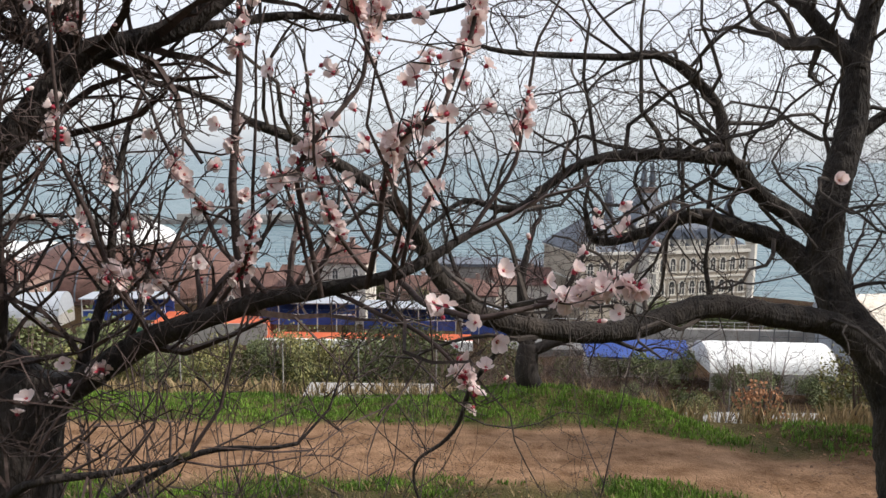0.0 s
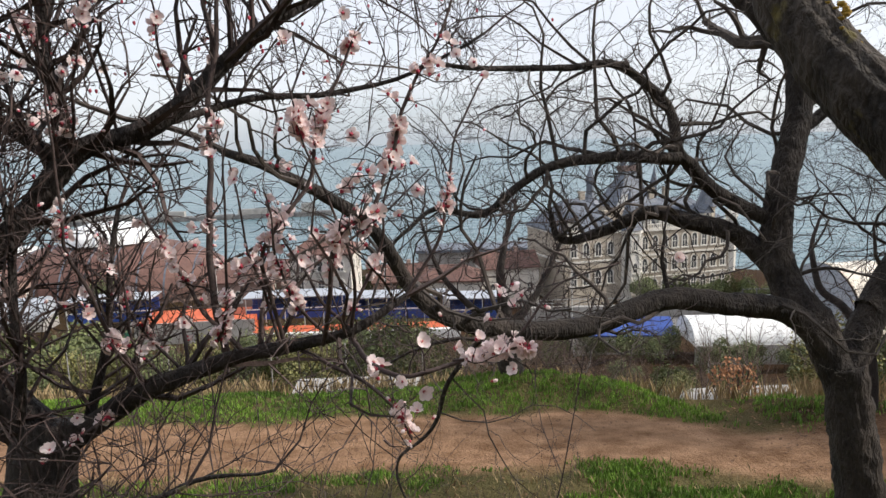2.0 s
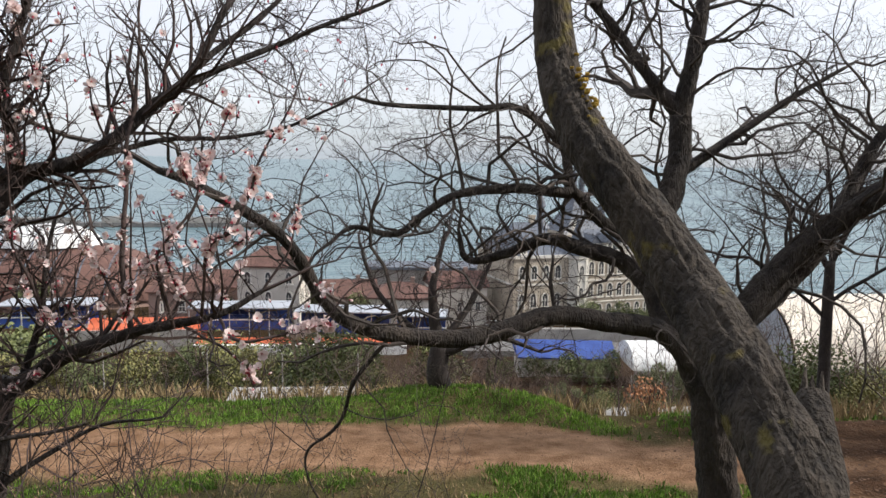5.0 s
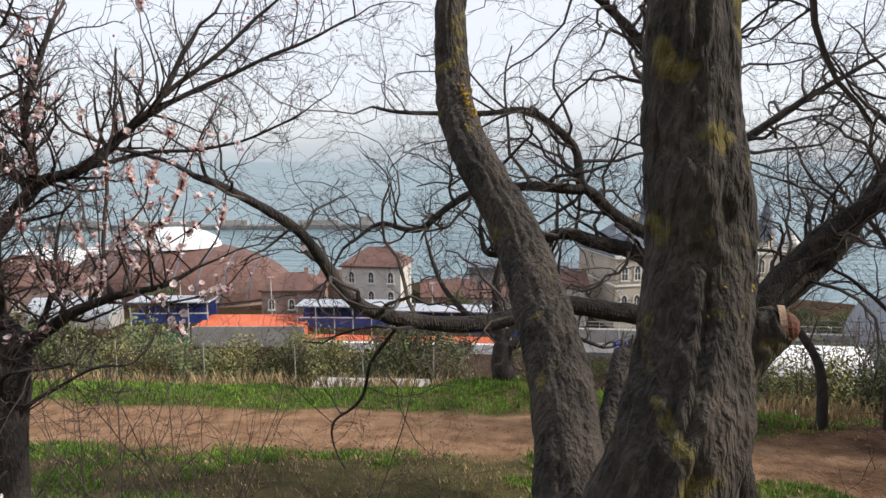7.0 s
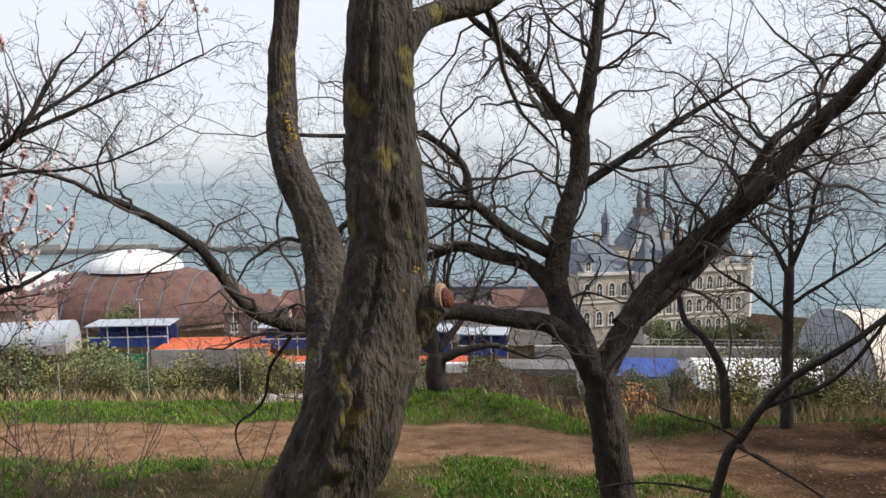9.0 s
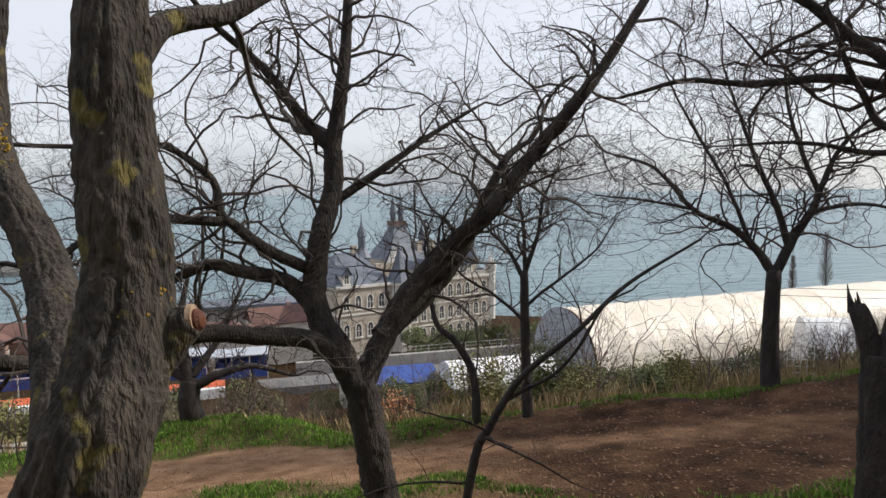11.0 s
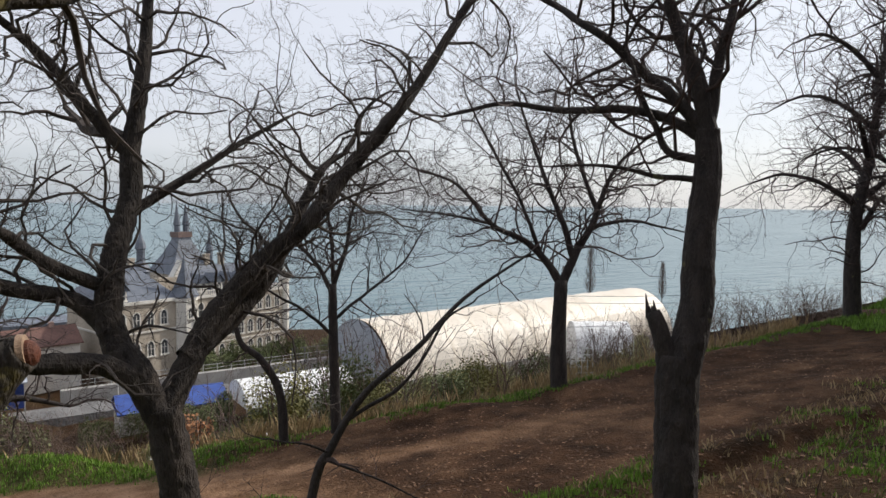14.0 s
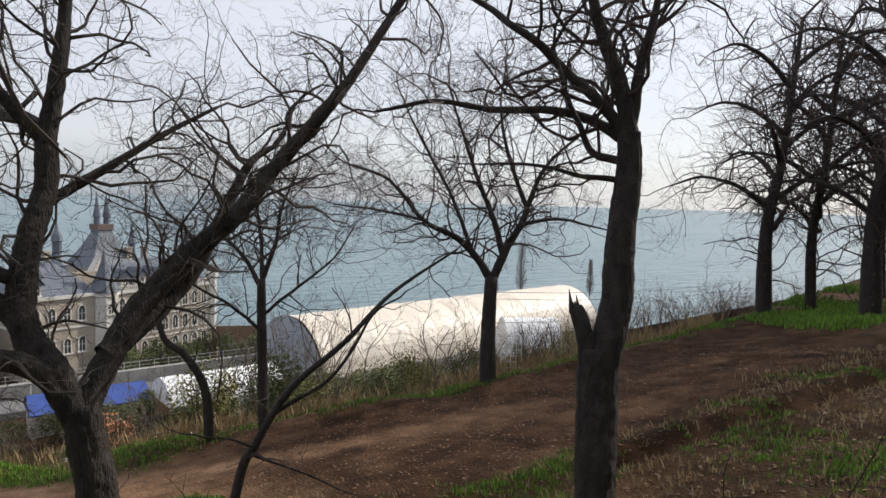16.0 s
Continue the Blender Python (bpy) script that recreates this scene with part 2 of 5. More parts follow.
def grow(acc, rng, p, d, length, r, level, droop=0.0, up=0.25, wig=0.45, kids=4, tips=None, thin=0.45):
    """A twig that wanders, tapers and carries smaller ones."""
    n = max(3, min(7, int(length / 0.08)))
    pts, step = [p.copy()], length / n
    d = d.normalized()
    for i in range(n):
        d = (d + Vector((rng.uniform(-wig, wig), rng.uniform(-wig, wig), rng.uniform(-wig, wig) + up * 0.3 - droop))).normalized()
        pts.append(pts[-1] + d * step)
    acc.tube(pts, [r * (1 - 0.65 * i / n) for i in range(n + 1)], 5 if r > 0.012 else 3, cap=False)
    if tips is not None:
        tips.append((pts, r))
    if level <= 0:
        return
    for c in range(kids):
        t = 0.2 + 0.8 * (c + rng.random()) / kids
        k = min(int(t * n), n - 1)
        e = pts[k].lerp(pts[k + 1], t * n - k)
        along = (pts[k + 1] - pts[k]).normalized()
        side = Vector((rng.uniform(-1, 1), rng.uniform(-1, 1), rng.uniform(-1, 1)))
        side = (side - along * side.dot(along)).normalized()
        grow(acc, rng, e, along * rng.uniform(0.4, 0.9) + side * 0.8, length * rng.uniform(0.35, 0.6), max(r * thin * (1 - 0.4 * t), 0.0016), level - 1, droop, up, wig, kids, tips, thin)


def twigs_on(acc, rng, line, r0, r1, count, length, level=2, start=0.15, kids=4, up=0.25, droop=0.0, wig=0.45, tips=None, thin=0.45, bias=(0, 0, 0.3)):
    n = len(line) - 1
    for c in range(count):
        t = start + (1 - start) * (c + rng.random()) / count
        k = min(int(t * n), n - 1)
        p = line[k].lerp(line[k + 1], t * n - k)
        along = (line[k + 1] - line[k]).normalized()
        side = Vector((rng.uniform(-1, 1), rng.uniform(-1, 1), rng.uniform(-1, 1)))
        side = (side - along * side.dot(along)).normalized()
        r = (r0 + (r1 - r0) * t)
        grow(acc, rng, p, along * 0.5 + side + Vector(bias), length * rng.uniform(0.55, 1.15), min(r * 0.45, 0.008 + 0.009 * length), level, droop, up, wig, kids, tips, thin)


# ---- ground ----
BRINK = ((-600, 13.2), (2.5, 13.2), (4.5, 11.0), (7, 9.9), (12, 7.9), (20, 6.9), (40, 7.5), (600, 40))
LOW = ((0, 0), (3, -1.2), (12, -5.0), (25, -10.0), (45, -16.0), (65, -18.8), (110, -23.5), (150, -26.5), (185, -31), (240, -38), (900, -40))


def brink(x):
    return float(np.interp(x, [b[0] for b in BRINK], [b[1] for b in BRINK]))


RILL = ((8.64, 1.97), (9.45, 1.72), (10.47, 1.47), (11.97, 1.09), (13.65, 0.68))


def ground_z(x, y):
    """Height of the ground: a slope down to a brink, then the bank and the low shore."""
    b = brink(x)
    yy = min(y, b)
    z = -0.70 - 0.195 * yy + 0.04 * min(max(0, x - 4), 40)
    if yy < 1:
        z += 0.055 * min(1 - yy, 12) ** 2
    if y > b:
        z += float(np.interp(y - b + 0.55 * max(0, x - 20), [p[0] for p in LOW], [p[1] for p in LOW]) - np.interp(0.55 * max(0, min(x, 300) - 20) * math.exp(-(y - b) / 4), [p[0] for p in LOW], [p[1] for p in LOW]))
        # the shore road and kiosks lie in a cutting
        z -= 3.2 * min(1, max(0, (x - 5) / 8)) * min(1, max(0, (y - 45) / 22)) * min(1, max(0, (150 - y) / 40))
        z = max(z, -40)
    if abs(y) < 60:
        z += 0.05 * noise.noise((x * 0.8, y * 0.8, 0)) + 0.018 * noise.noise((x * 3.1, y * 3.1, 4))
        # washed-out rill across the slope
        if RILL[0][0] - 1.5 < x < RILL[-1][0] + 3:
            off = y - float(np.interp(x, [p[0] for p in RILL], [p[1] for p in RILL])) - 0.12 * noise.noise((x * 1.3, 0, 5))
            z += (-0.13 * math.exp(-(off / 0.13) ** 2) + 0.07 * math.exp(-((off - 0.42) / 0.3) ** 2)) * min(1, max(0, (x - RILL[0][0] + 1.5) / 1.5))
        # grassy banks along the brink, with a gap where a path goes down
        w = math.exp(-((y - b + 1.0) / 0.8) ** 2) * (1 - math.exp(-((x - 4.9) / 0.8) ** 2))
        z += w * (0.16 + 0.14 * noise.noise((x * 0.6, 7, 1)) + 0.34 * math.exp(-((x - 2.2) / 1.6) ** 2))
    return z


def dirt_share(x, y):
    """1 on the trodden earth, 0 on grass."""
    b = brink(x)
    edge = 0.55 * noise.noise((x * 0.5, y * 0.5, 9)) + 0.3 * noise.noise((x * 1.7, y * 1.7, 3))
    far_edge = b - 2.6 if x < 4 else b - 2.6 + min(1.7, (x - 4) * 0.5)
    near_edge = float(np.interp(x, (-8, 2, 5, 6.5, 9, 14, 20), (7.7, 7.2, 6.2, 3.3, 2.4, 2.2, 2.4)))
    s = min(far_edge - y, y - near_edge) + edge
    d = min(1, max(0, s / 0.5 + 0.5))
    if x > 4.2:
        d = max(d, 0.55 * min(1, max(0, noise.noise((x * 0.9, y * 0.9, 2)) * 3 + 0.4)) * min(1, max(0, far_edge - y)))
    return d


def shaded_humus_share(x, y):
    """Leaf mould with tree shade painted into its dark tone, patchy, leaving the trodden line bare."""
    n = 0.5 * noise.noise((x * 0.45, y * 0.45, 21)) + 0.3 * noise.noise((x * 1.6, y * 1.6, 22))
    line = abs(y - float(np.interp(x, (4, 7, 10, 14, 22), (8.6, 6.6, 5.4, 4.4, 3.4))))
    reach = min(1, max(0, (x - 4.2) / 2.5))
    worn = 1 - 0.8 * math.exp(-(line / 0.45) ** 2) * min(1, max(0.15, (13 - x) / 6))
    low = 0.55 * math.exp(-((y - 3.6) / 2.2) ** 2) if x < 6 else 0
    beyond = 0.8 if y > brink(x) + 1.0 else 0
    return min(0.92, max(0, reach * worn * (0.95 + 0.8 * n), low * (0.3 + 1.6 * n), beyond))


def steps(knots):
    out = []
    for (a, da), (b, _) in zip(knots, knots[1:]):
        n = max(1, int(round((b - a) / da)))
        out += [a + (b - a) * i / n for i in range(n)]
    return out + [knots[-1][0]]


XS = steps(((-700, 60), (-100, 8), (-30, 1.5), (-9, 0.2), (20, 0.6), (40, 4), (160, 12), (400, 60), (900, 60)))
YS = steps(((-80, 8), (-12, 0.8), (-4, 0.13), (15, 0.8), (35, 3), (120, 8), (300, 40), (420, 40)))
acc = Acc()
share = []
for y in YS:
    for x in XS:
        acc.v.append((x, y, ground_z(x, y)))
        share.append(dirt_share(x, y))
nx = len(XS)
for j in range(len(YS) - 1):
    for i in range(nx - 1):
        k = j * nx + i
        acc.f.append((k, k + 1, k + 1 + nx, k + nx))
ground_me = acc.mesh("ground", [], True)
att = ground_me.attributes.new("dirt", "FLOAT", "POINT")
att.data.foreach_set("value", share)
att = ground_me.attributes.new("shaded_humus", "FLOAT", "POINT")
att.data.foreach_set("value", [shaded_humus_share(v[0], v[1]) for v in acc.v])
GROUND = material("ground", (0.04, 0.042, 0.014), (0.13, 0.105, 0.045), 1.4, 0.95, 0.5, 22)
gn, gl = GROUND.node_tree.nodes, GROUND.node_tree.links
gb = gn["Principled BSDF"]
turf = gb.inputs["Base Color"].links[0].from_socket
ga = gn.new("ShaderNodeAttribute")
ga.attribute_name = "dirt"
gt = gn.new("ShaderNodeTexNoise")
gt.inputs["Scale"].default_value, gt.inputs["Detail"].default_value, gt.inputs["Roughness"].default_value = 2.2, 9, 0.65
gr = gn.new("ShaderNodeValToRGB")
gr.color_ramp.elements[0].position, gr.color_ramp.elements[0].color = 0.32, (0.15, 0.08, 0.04, 1)
gr.color_ramp.elements[1].position, gr.color_ramp.elements[1].color = 0.68, (0.37, 0.225, 0.135, 1)
gco = gn.new("ShaderNodeTexCoord")
gl.new(gco.outputs["Object"], gt.inputs["Vector"])
gl.new(gt.outputs[0], gr.inputs[0])
gm = gn.new("ShaderNodeMix")
gm.data_type = "RGBA"
gl.new(ga.outputs["Fac"], gm.inputs[0])
gl.new(turf, gm.inputs[6])
gl.new(gr.outputs[0], gm.inputs[7])
# brown leaf mould, its tone darkened further to stand in for tree shade
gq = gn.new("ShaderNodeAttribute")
gq.attribute_name = "shaded_humus"
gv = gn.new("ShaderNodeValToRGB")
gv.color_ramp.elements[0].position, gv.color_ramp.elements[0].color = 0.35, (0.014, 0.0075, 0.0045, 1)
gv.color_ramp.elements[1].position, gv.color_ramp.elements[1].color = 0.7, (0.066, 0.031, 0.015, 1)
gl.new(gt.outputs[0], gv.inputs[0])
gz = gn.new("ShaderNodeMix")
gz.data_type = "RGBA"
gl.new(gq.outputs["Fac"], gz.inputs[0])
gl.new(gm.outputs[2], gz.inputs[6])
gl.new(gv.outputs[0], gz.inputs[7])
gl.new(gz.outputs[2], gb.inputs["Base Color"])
gb.inputs["Specular IOR Level"].default_value = 0.08
ground_me.materials.append(GROUND)
tagged(new("ground", ground_me), "trodden brown earth and grass sloping down towards the sea", "ground", kind="structure")

# ---- sea ----
SEA_Z = -32.0
acc = Acc()
acc.face([(-4700, 100, SEA_Z), (4700, 100, SEA_Z), (4700, 4700, SEA_Z), (-4700, 4700, SEA_Z)])
SEA = material("sea", (0.075, 0.145, 0.17), (0.155, 0.235, 0.25), 0.02, 0.32, 0.0, 0.25, stretch=(0.35, 1, 1))
sn, sl = SEA.node_tree.nodes, SEA.node_tree.links
sco, smap, stx = sn.new("ShaderNodeTexCoord"), sn.new("ShaderNodeMapping"), sn.new("ShaderNodeTexNoise")
smap.inputs["Scale"].default_value, smap.inputs["Rotation"].default_value = (0.05, 0.16, 1), (0, 0, 0.5)
stx.inputs["Scale"].default_value, stx.inputs["Detail"].default_value = 1.0, 8
sb = sn.new("ShaderNodeBump")
sb.inputs["Strength"].default_value, sb.inputs["Distance"].default_value = 0.8, 3.5
sn["Principled BSDF"].inputs["Specular IOR Level"].default_value = 0.5
sl.new(sco.outputs["Object"], smap.inputs["Vector"])
sl.new(smap.outputs[0], stx.inputs["Vector"])
sl.new(stx.outputs[0], sb.inputs["Height"])
sl.new(sb.outputs[0], sn["Principled BSDF"].inputs["Normal"])
tagged(new("water", acc.mesh("water", [SEA])), "pale grey-blue sea with small waves below a hazy horizon", "sea", kind="structure")


# ---- trees ----
def bare_tree(name, label, base, limbs, bark, twig, seed, twig_count=7, twig_len=1.0, level=2, kids=4, lump=0.09, wig=0.45, thin=0.45, up=0.25, droop=0.0, gnarl=0.02, group="bare trees on the slope", furrow=0.0):
    """limbs: (part name, points, first radius, last radius, twigs per metre factor). Returns the tree and its limb lines."""
    rng = random.Random(seed)
    ob = thing(name, label, "tree", group)
    ob.location = base
    o = Vector(base)
    crown = Acc()
    lines = []
    for nm, pts, r0, r1, dense in limbs:
        acc = Acc()
        loc = [Vector(p) - o for p in pts]
        line = rough_limb(acc, loc, r0, r1, 14 if r0 > 0.06 else 8, lump, 6, gnarl if nm != "trunk" else 0.0, seed) if not furrow or r0 < 0.06 else rough_limb(acc, loc, r0, r1, 60, lump, 24, 0.0, seed, furrow)
        part(nm, acc, bark, ob, smooth=True)
        lines.append((line, r0, r1))
        if dense:
            size = sum((b - a).length for a, b in zip(line, line[1:]))
            twigs_on(crown, rng, line, r0, r1, max(2, int(twig_count * dense * max(1, size))), twig_len, level, 0.12, kids, up, droop, wig, None, thin)
            grow(crown, rng, line[-1], line[-1] - line[-2], twig_len * 0.9, r1 * 0.9, level, droop, up, wig, kids, None, thin)
    part("crown", crown, twig, ob, "fine leafless twigs")
    return ob, lines


def foot(x, y, sink=0.15):
    return (x, y, ground_z(x, y) - sink)


# forked tree with a long level limb
A_BASE = foot(3.86, 4.66)
bare_tree("forked_tree", "bare forked tree with a long level limb on the slope", A_BASE, [
    ("trunk", [A_BASE, (3.79, 4.7, -1.44), (3.66, 4.73, -0.68), (3.56, 4.77, -0.02)], 0.21, 0.17, 0),
    ("stem", [(3.57, 4.76, -0.2), (3.35, 4.86, 0.32), (3.2, 5.08, 0.62), (3.16, 5.2, 0.92), (3.2, 5.28, 1.22), (3.26, 5.33, 1.5), (3.36, 5.41, 1.8), (3.46, 5.5, 2.1), (3.47, 5.55, 2.52)], 0.15, 0.105, 0.5),
    ("limb", [(3.46, 5.53, 2.51), (3.58, 5.57, 3.15), (3.67, 5.63, 3.75), (3.72, 5.71, 4.54), (3.66, 5.84, 5.59)], 0.1, 0.03, 1),
    ("limb", [(3.46, 5.53, 2.51), (3.12, 5.61, 2.93), (2.73, 5.71, 3.45), (2.2, 5.45, 3.85), (1.74, 5.2, 4.36)], 0.075, 0.02, 1),
    ("limb", [(3.46, 5.54, 1.91), (4.12, 5.73, 2.31), (4.78, 5.82, 2.74), (5.37, 5.81, 3.09)], 0.06, 0.02, 1),
    ("stem", [(3.57, 4.77, -0.1), (4.13, 5.02, 0.75), (4.71, 5.01, 1.36), (5.13, 4.71, 1.83), (5.59, 4.71, 2.38), (6.05, 4.42, 3.03), (6.46, 4.42, 3.53), (7.2, 4.26, 4.73)], 0.14, 0.045, 0.8),
    ("limb", [(3.82, 4.9, 0.4), (4.51, 5.18, 0.82), (4.9, 5.18, 1.28), (5.38, 5.4, 2.01), (5.65, 5.42, 2.45), (6.0, 5.5, 2.66)], 0.12, 0.03, 0.9),
    ("limb", [(3.57, 4.74, -0.1), (3.13, 4.8, 0.42), (2.5, 4.65, 0.58), (1.92, 4.5, 0.67), (1.22, 4.2, 0.56), (0.62, 4.02, 0.62), (0.21, 3.88, 0.76), (-0.03, 3.84, 0.98), (-0.28, 3.62, 1.45), (-0.8, 3.52, 1.8), (-1.1, 3.47, 1.93)], 0.11, 0.025, 0.4),
    ("limb", [(3.2, 5.28, 1.13), (2.65, 5.25, 1.42), (2.33, 5.1, 1.69), (2.19, 5.0, 1.82), (2.11, 5.05, 2.18), (1.68, 5.0, 2.51), (1.24, 4.85, 2.49), (0.48, 4.66, 2.49), (0.17, 4.58, 2.54)], 0.07, 0.012, 0.8),
    ("limb", [(2.2, 4.95, 1.75), (1.64, 4.93, 1.78), (1.08, 4.97, 1.7), (0.57, 4.96, 1.35), (0.16, 5.0, 1.39), (-0.17, 4.74, 1.17)], 0.055, 0.015, 1),
    ("limb", [(3.18, 5.14, 0.71), (2.88, 5.37, 1.03), (2.37, 5.24, 1.19), (2.05, 5.28, 1.27), (1.66, 5.29, 1.12), (1.28, 5.31, 1.05), (1.18, 5.36, 1.33)], 0.1, 0.02, 1),
    ("limb", [(0.5, 4.0, 0.62), (0.22, 4.1, 0.22), (0.07, 4.2, -0.2), (-0.16, 4.2, -0.4), (-0.2, 4.2, -0.6), (-0.07, 4.15, -0.85)], 0.02, 0.007, 0.8),
    ("limb", [(1.99, 4.56, 0.68), (1.94, 4.6, 0.95), (1.96, 4.62, 1.2)], 0.022, 0.012, 0.8),
], BARK_GREY, TWIG, 11, 7, 1.5, 3, 4, wig=0.6, up=0.05, lump=0.12, furrow=0.06)

# near tree with two thick stems and a sawn stub
B_BASE = foot(1.33, -0.18)
tree_b, b_lines = bare_tree("twin_stem_tree", "thick two-stemmed tree with yellow lichen and a sawn stub", B_BASE, [
    ("trunk", [B_BASE, (1.39, -0.22, 0.6), (1.50, -0.29, 0.9), (1.62, -0.33, 1.15), (1.71, -0.31, 1.38), (1.76, -0.22, 1.6), (1.785, -0.15, 1.8), (1.775, -0.14, 2.0), (1.76, -0.1, 2.2), (1.76, -0.08, 2.45), (1.765, -0.01, 2.8), (1.77, 0.06, 3.15), (1.72, 0.17, 4.0)], 0.18, 0.085, 0),
    ("stem", [(1.44, -0.18, 0.66), (1.50, 0.02, 0.95), (1.5, 0.33, 1.28), (1.45, 0.56, 1.5), (1.39, 0.79, 1.7), (1.29, 0.95, 1.9), (1.17, 1.1, 2.1), (1.1, 1.24, 2.3), (1.08, 1.34, 2.5), (1.07, 1.4, 2.72), (1.09, 1.45, 2.95), (1.12, 1.5, 3.5), (1.2, 1.6, 4.3)], 0.115, 0.055, 0),
    ("limb", [(1.77, -0.08, 2.38), (1.87, -0.06, 2.55), (1.99, 0.03, 2.64), (2.18, 0.12, 2.71), (2.39, 0.21, 2.9), (2.65, 0.32, 3.3)], 0.05, 0.025, 0.5),
], BARK, TWIG, 23, 3, 0.7, 2, 4, lump=0.07, furrow=0.15)
acc = Acc()
o = Vector(B_BASE)
line = rough_limb(acc, [Vector(p) - o for p in ((1.53, -0.1, 0.72), (1.62, 0.2, 0.98), (1.71, 0.45, 1.2), (1.765, 0.6, 1.34))], 0.075, 0.045, 14, 0.2, 8)
for k in range(6):
    a = k * 1.05
    q = line[-1] + Vector((math.cos(a), math.sin(a), 0)) * 0.026
    acc.tube([q - Vector((0, 0, 0.05)), q + Vector((0.01, 0.02, 0.02 + 0.028 * (k % 3)))], [0.022, 0.003], 5)
part("broken_stem", acc, BARK, tree_b, "short weathered splintered stem", smooth=True)
acc = Acc()
o = Vector(B_BASE)
rough_limb(acc, [Vector(p) - o for p in ((1.75, -0.22, 1.46), (1.84, -0.2, 1.56), (1.92, -0.22, 1.63), (1.965, -0.24, 1.665))], 0.1, 0.05, 20, 0.18, 8)
stub = part("stub", acc, BARK, tree_b, "short sawn-off limb with lichen", smooth=True)
acc = Acc()
d = Vector((0.93, -0.3, 0.15)).normalized()
c = Vector((1.962, -0.238, 1.663)) - o
acc.tube([c - d * 0.004, c + d * 0.012], [0.048, 0.045], 20)
cut = part("sawn_face", acc, CUT, stub, "pale sawn wood ring")
acc = Acc()
c += Vector((0.006, 0, -0.006))
acc.tube([c, c + d * 0.016, c + d * 0.028, c + d * 0.036], [0.038, 0.036, 0.027, 0.011], 14)
part("heartwood", acc, HEART, stub, "dark red heartwood")

lrng = random.Random(5)
for k, (p, n, w) in enumerate((((1.82, -0.21, 1.74), 30, 0.028), ((1.13, 1.12, 2.3), 40, 0.035))):
    line = b_lines[1][0] if k == 1 else b_lines[0][0]
    radius = 0.078 if k == 1 else 0.128
    acc = Acc()
    for _ in range(n):
        q = Vector(p) - Vector(B_BASE) + Vector((lrng.gauss(0, w), lrng.gauss(0, w), lrng.gauss(0, w * 1.7)))
        near = min(line, key=lambda v: (v - q).length)
        out = Vector((0.55 + lrng.gauss(0, 0.25), -0.75 + lrng.gauss(0, 0.25), 0)).normalized()
        base = near + out * radius
        base.z = q.z
        r = lrng.uniform(0.003, 0.009)
        acc.tube([base - out * 0.012, base + out * 0.002, base + out * 0.005], [r, r * 0.9, r * 0.3], 7)
    tagged(part("lichen", acc, LICHEN, tree_b, "crusts of orange-yellow lichen"), kind="stuff")

# background tree on the brink
C_BASE = foot(1.72, 12.3, 0.1)
bare_tree("old_tree", "squat bare tree with a dark trunk on the brink", C_BASE, [
    ("trunk", [C_BASE, (1.6, 12.2, -2.3), (1.66, 12.25, -1.8)], 0.25, 0.2, 0),
    ("limb", [(1.64, 12.2, -1.95), (1.52, 12.3, -1.15), (1.5, 12.35, -0.46), (1.68, 12.4, 0.3)], 0.15, 0.04, 1),
    ("limb", [(1.66, 12.2, -1.95), (2.2, 12.1, -1.7), (2.9, 12.1, -1.6), (3.7, 12.0, -1.85)], 0.12, 0.03, 1),
    ("limb", [(1.62, 12.2, -1.8), (0.9, 12.4, -1.3), (0.3, 12.5, -0.6), (0.0, 12.5, 0.3)], 0.09, 0.03, 1),
    ("limb", [(1.7, 12.2, -1.7), (2.3, 12.4, -0.9), (2.7, 12.4, 0.0)], 0.09, 0.03, 1),
], BARK_PLUM, TWIG_PLUM, 31, 6, 1.2, 2, 5, wig=0.6)

# tree with a splintered stump of a second stem
D_BASE = foot(5.98, 0.49)
tree_d, _ = bare_tree("splintered_tree", "dark bare tree with a splintered broken stem", D_BASE, [
    ("trunk", [D_BASE, (5.99, 0.54, -0.18), (6.02, 0.57, 0.34), (6.06, 0.61, 0.98)], 0.15, 0.15, 0),
    ("stem", [(6.04, 0.58, 0.82), (6.17, 0.55, 1.30), (6.22, 0.57, 1.83), (6.29, 0.57, 2.28), (6.30, 0.59, 2.60)], 0.13, 0.085, 0),
    ("limb", [(6.30, 0.58, 2.53), (6.23, 0.77, 2.64), (6.15, 1.08, 2.77), (5.90, 1.66, 2.81), (5.52, 1.93, 2.85), (5.13, 2.21, 2.75)], 0.05, 0.012, 1),
    ("limb", [(6.30, 0.58, 2.53), (6.19, 0.77, 2.80), (6.05, 1.07, 3.12), (5.79, 1.28, 3.37), (5.71, 1.75, 3.70), (5.43, 1.97, 3.97)], 0.055, 0.015, 1.2),
    ("limb", [(6.30, 0.58, 2.56), (6.26, 0.65, 2.93), (6.17, 0.76, 3.29), (6.10, 0.82, 3.57), (6.05, 0.90, 4.04)], 0.07, 0.03, 1.4),
    ("limb", [(6.30, 0.59, 2.62), (6.39, 0.57, 3.12), (6.48, 0.54, 3.49), (6.56, 0.52, 3.90)], 0.05, 0.02, 1.4),
    ("limb", [(6.23, 0.60, 2.24), (6.02, 0.77, 2.26), (5.76, 0.96, 2.33), (5.37, 1.24, 2.32)], 0.025, 0.008, 0.7),
    ("limb", [(6.29, 0.61, 2.38), (6.17, 0.81, 2.43), (6.09, 0.91, 2.68), (5.98, 1.02, 3.08)], 0.035, 0.015, 1),
], BARK_PLUM, TWIG_PLUM, 41, 6, 1.2, 3, 4, wig=0.55, up=0.1, furrow=0.06)
acc = Acc()
o = Vector(D_BASE)
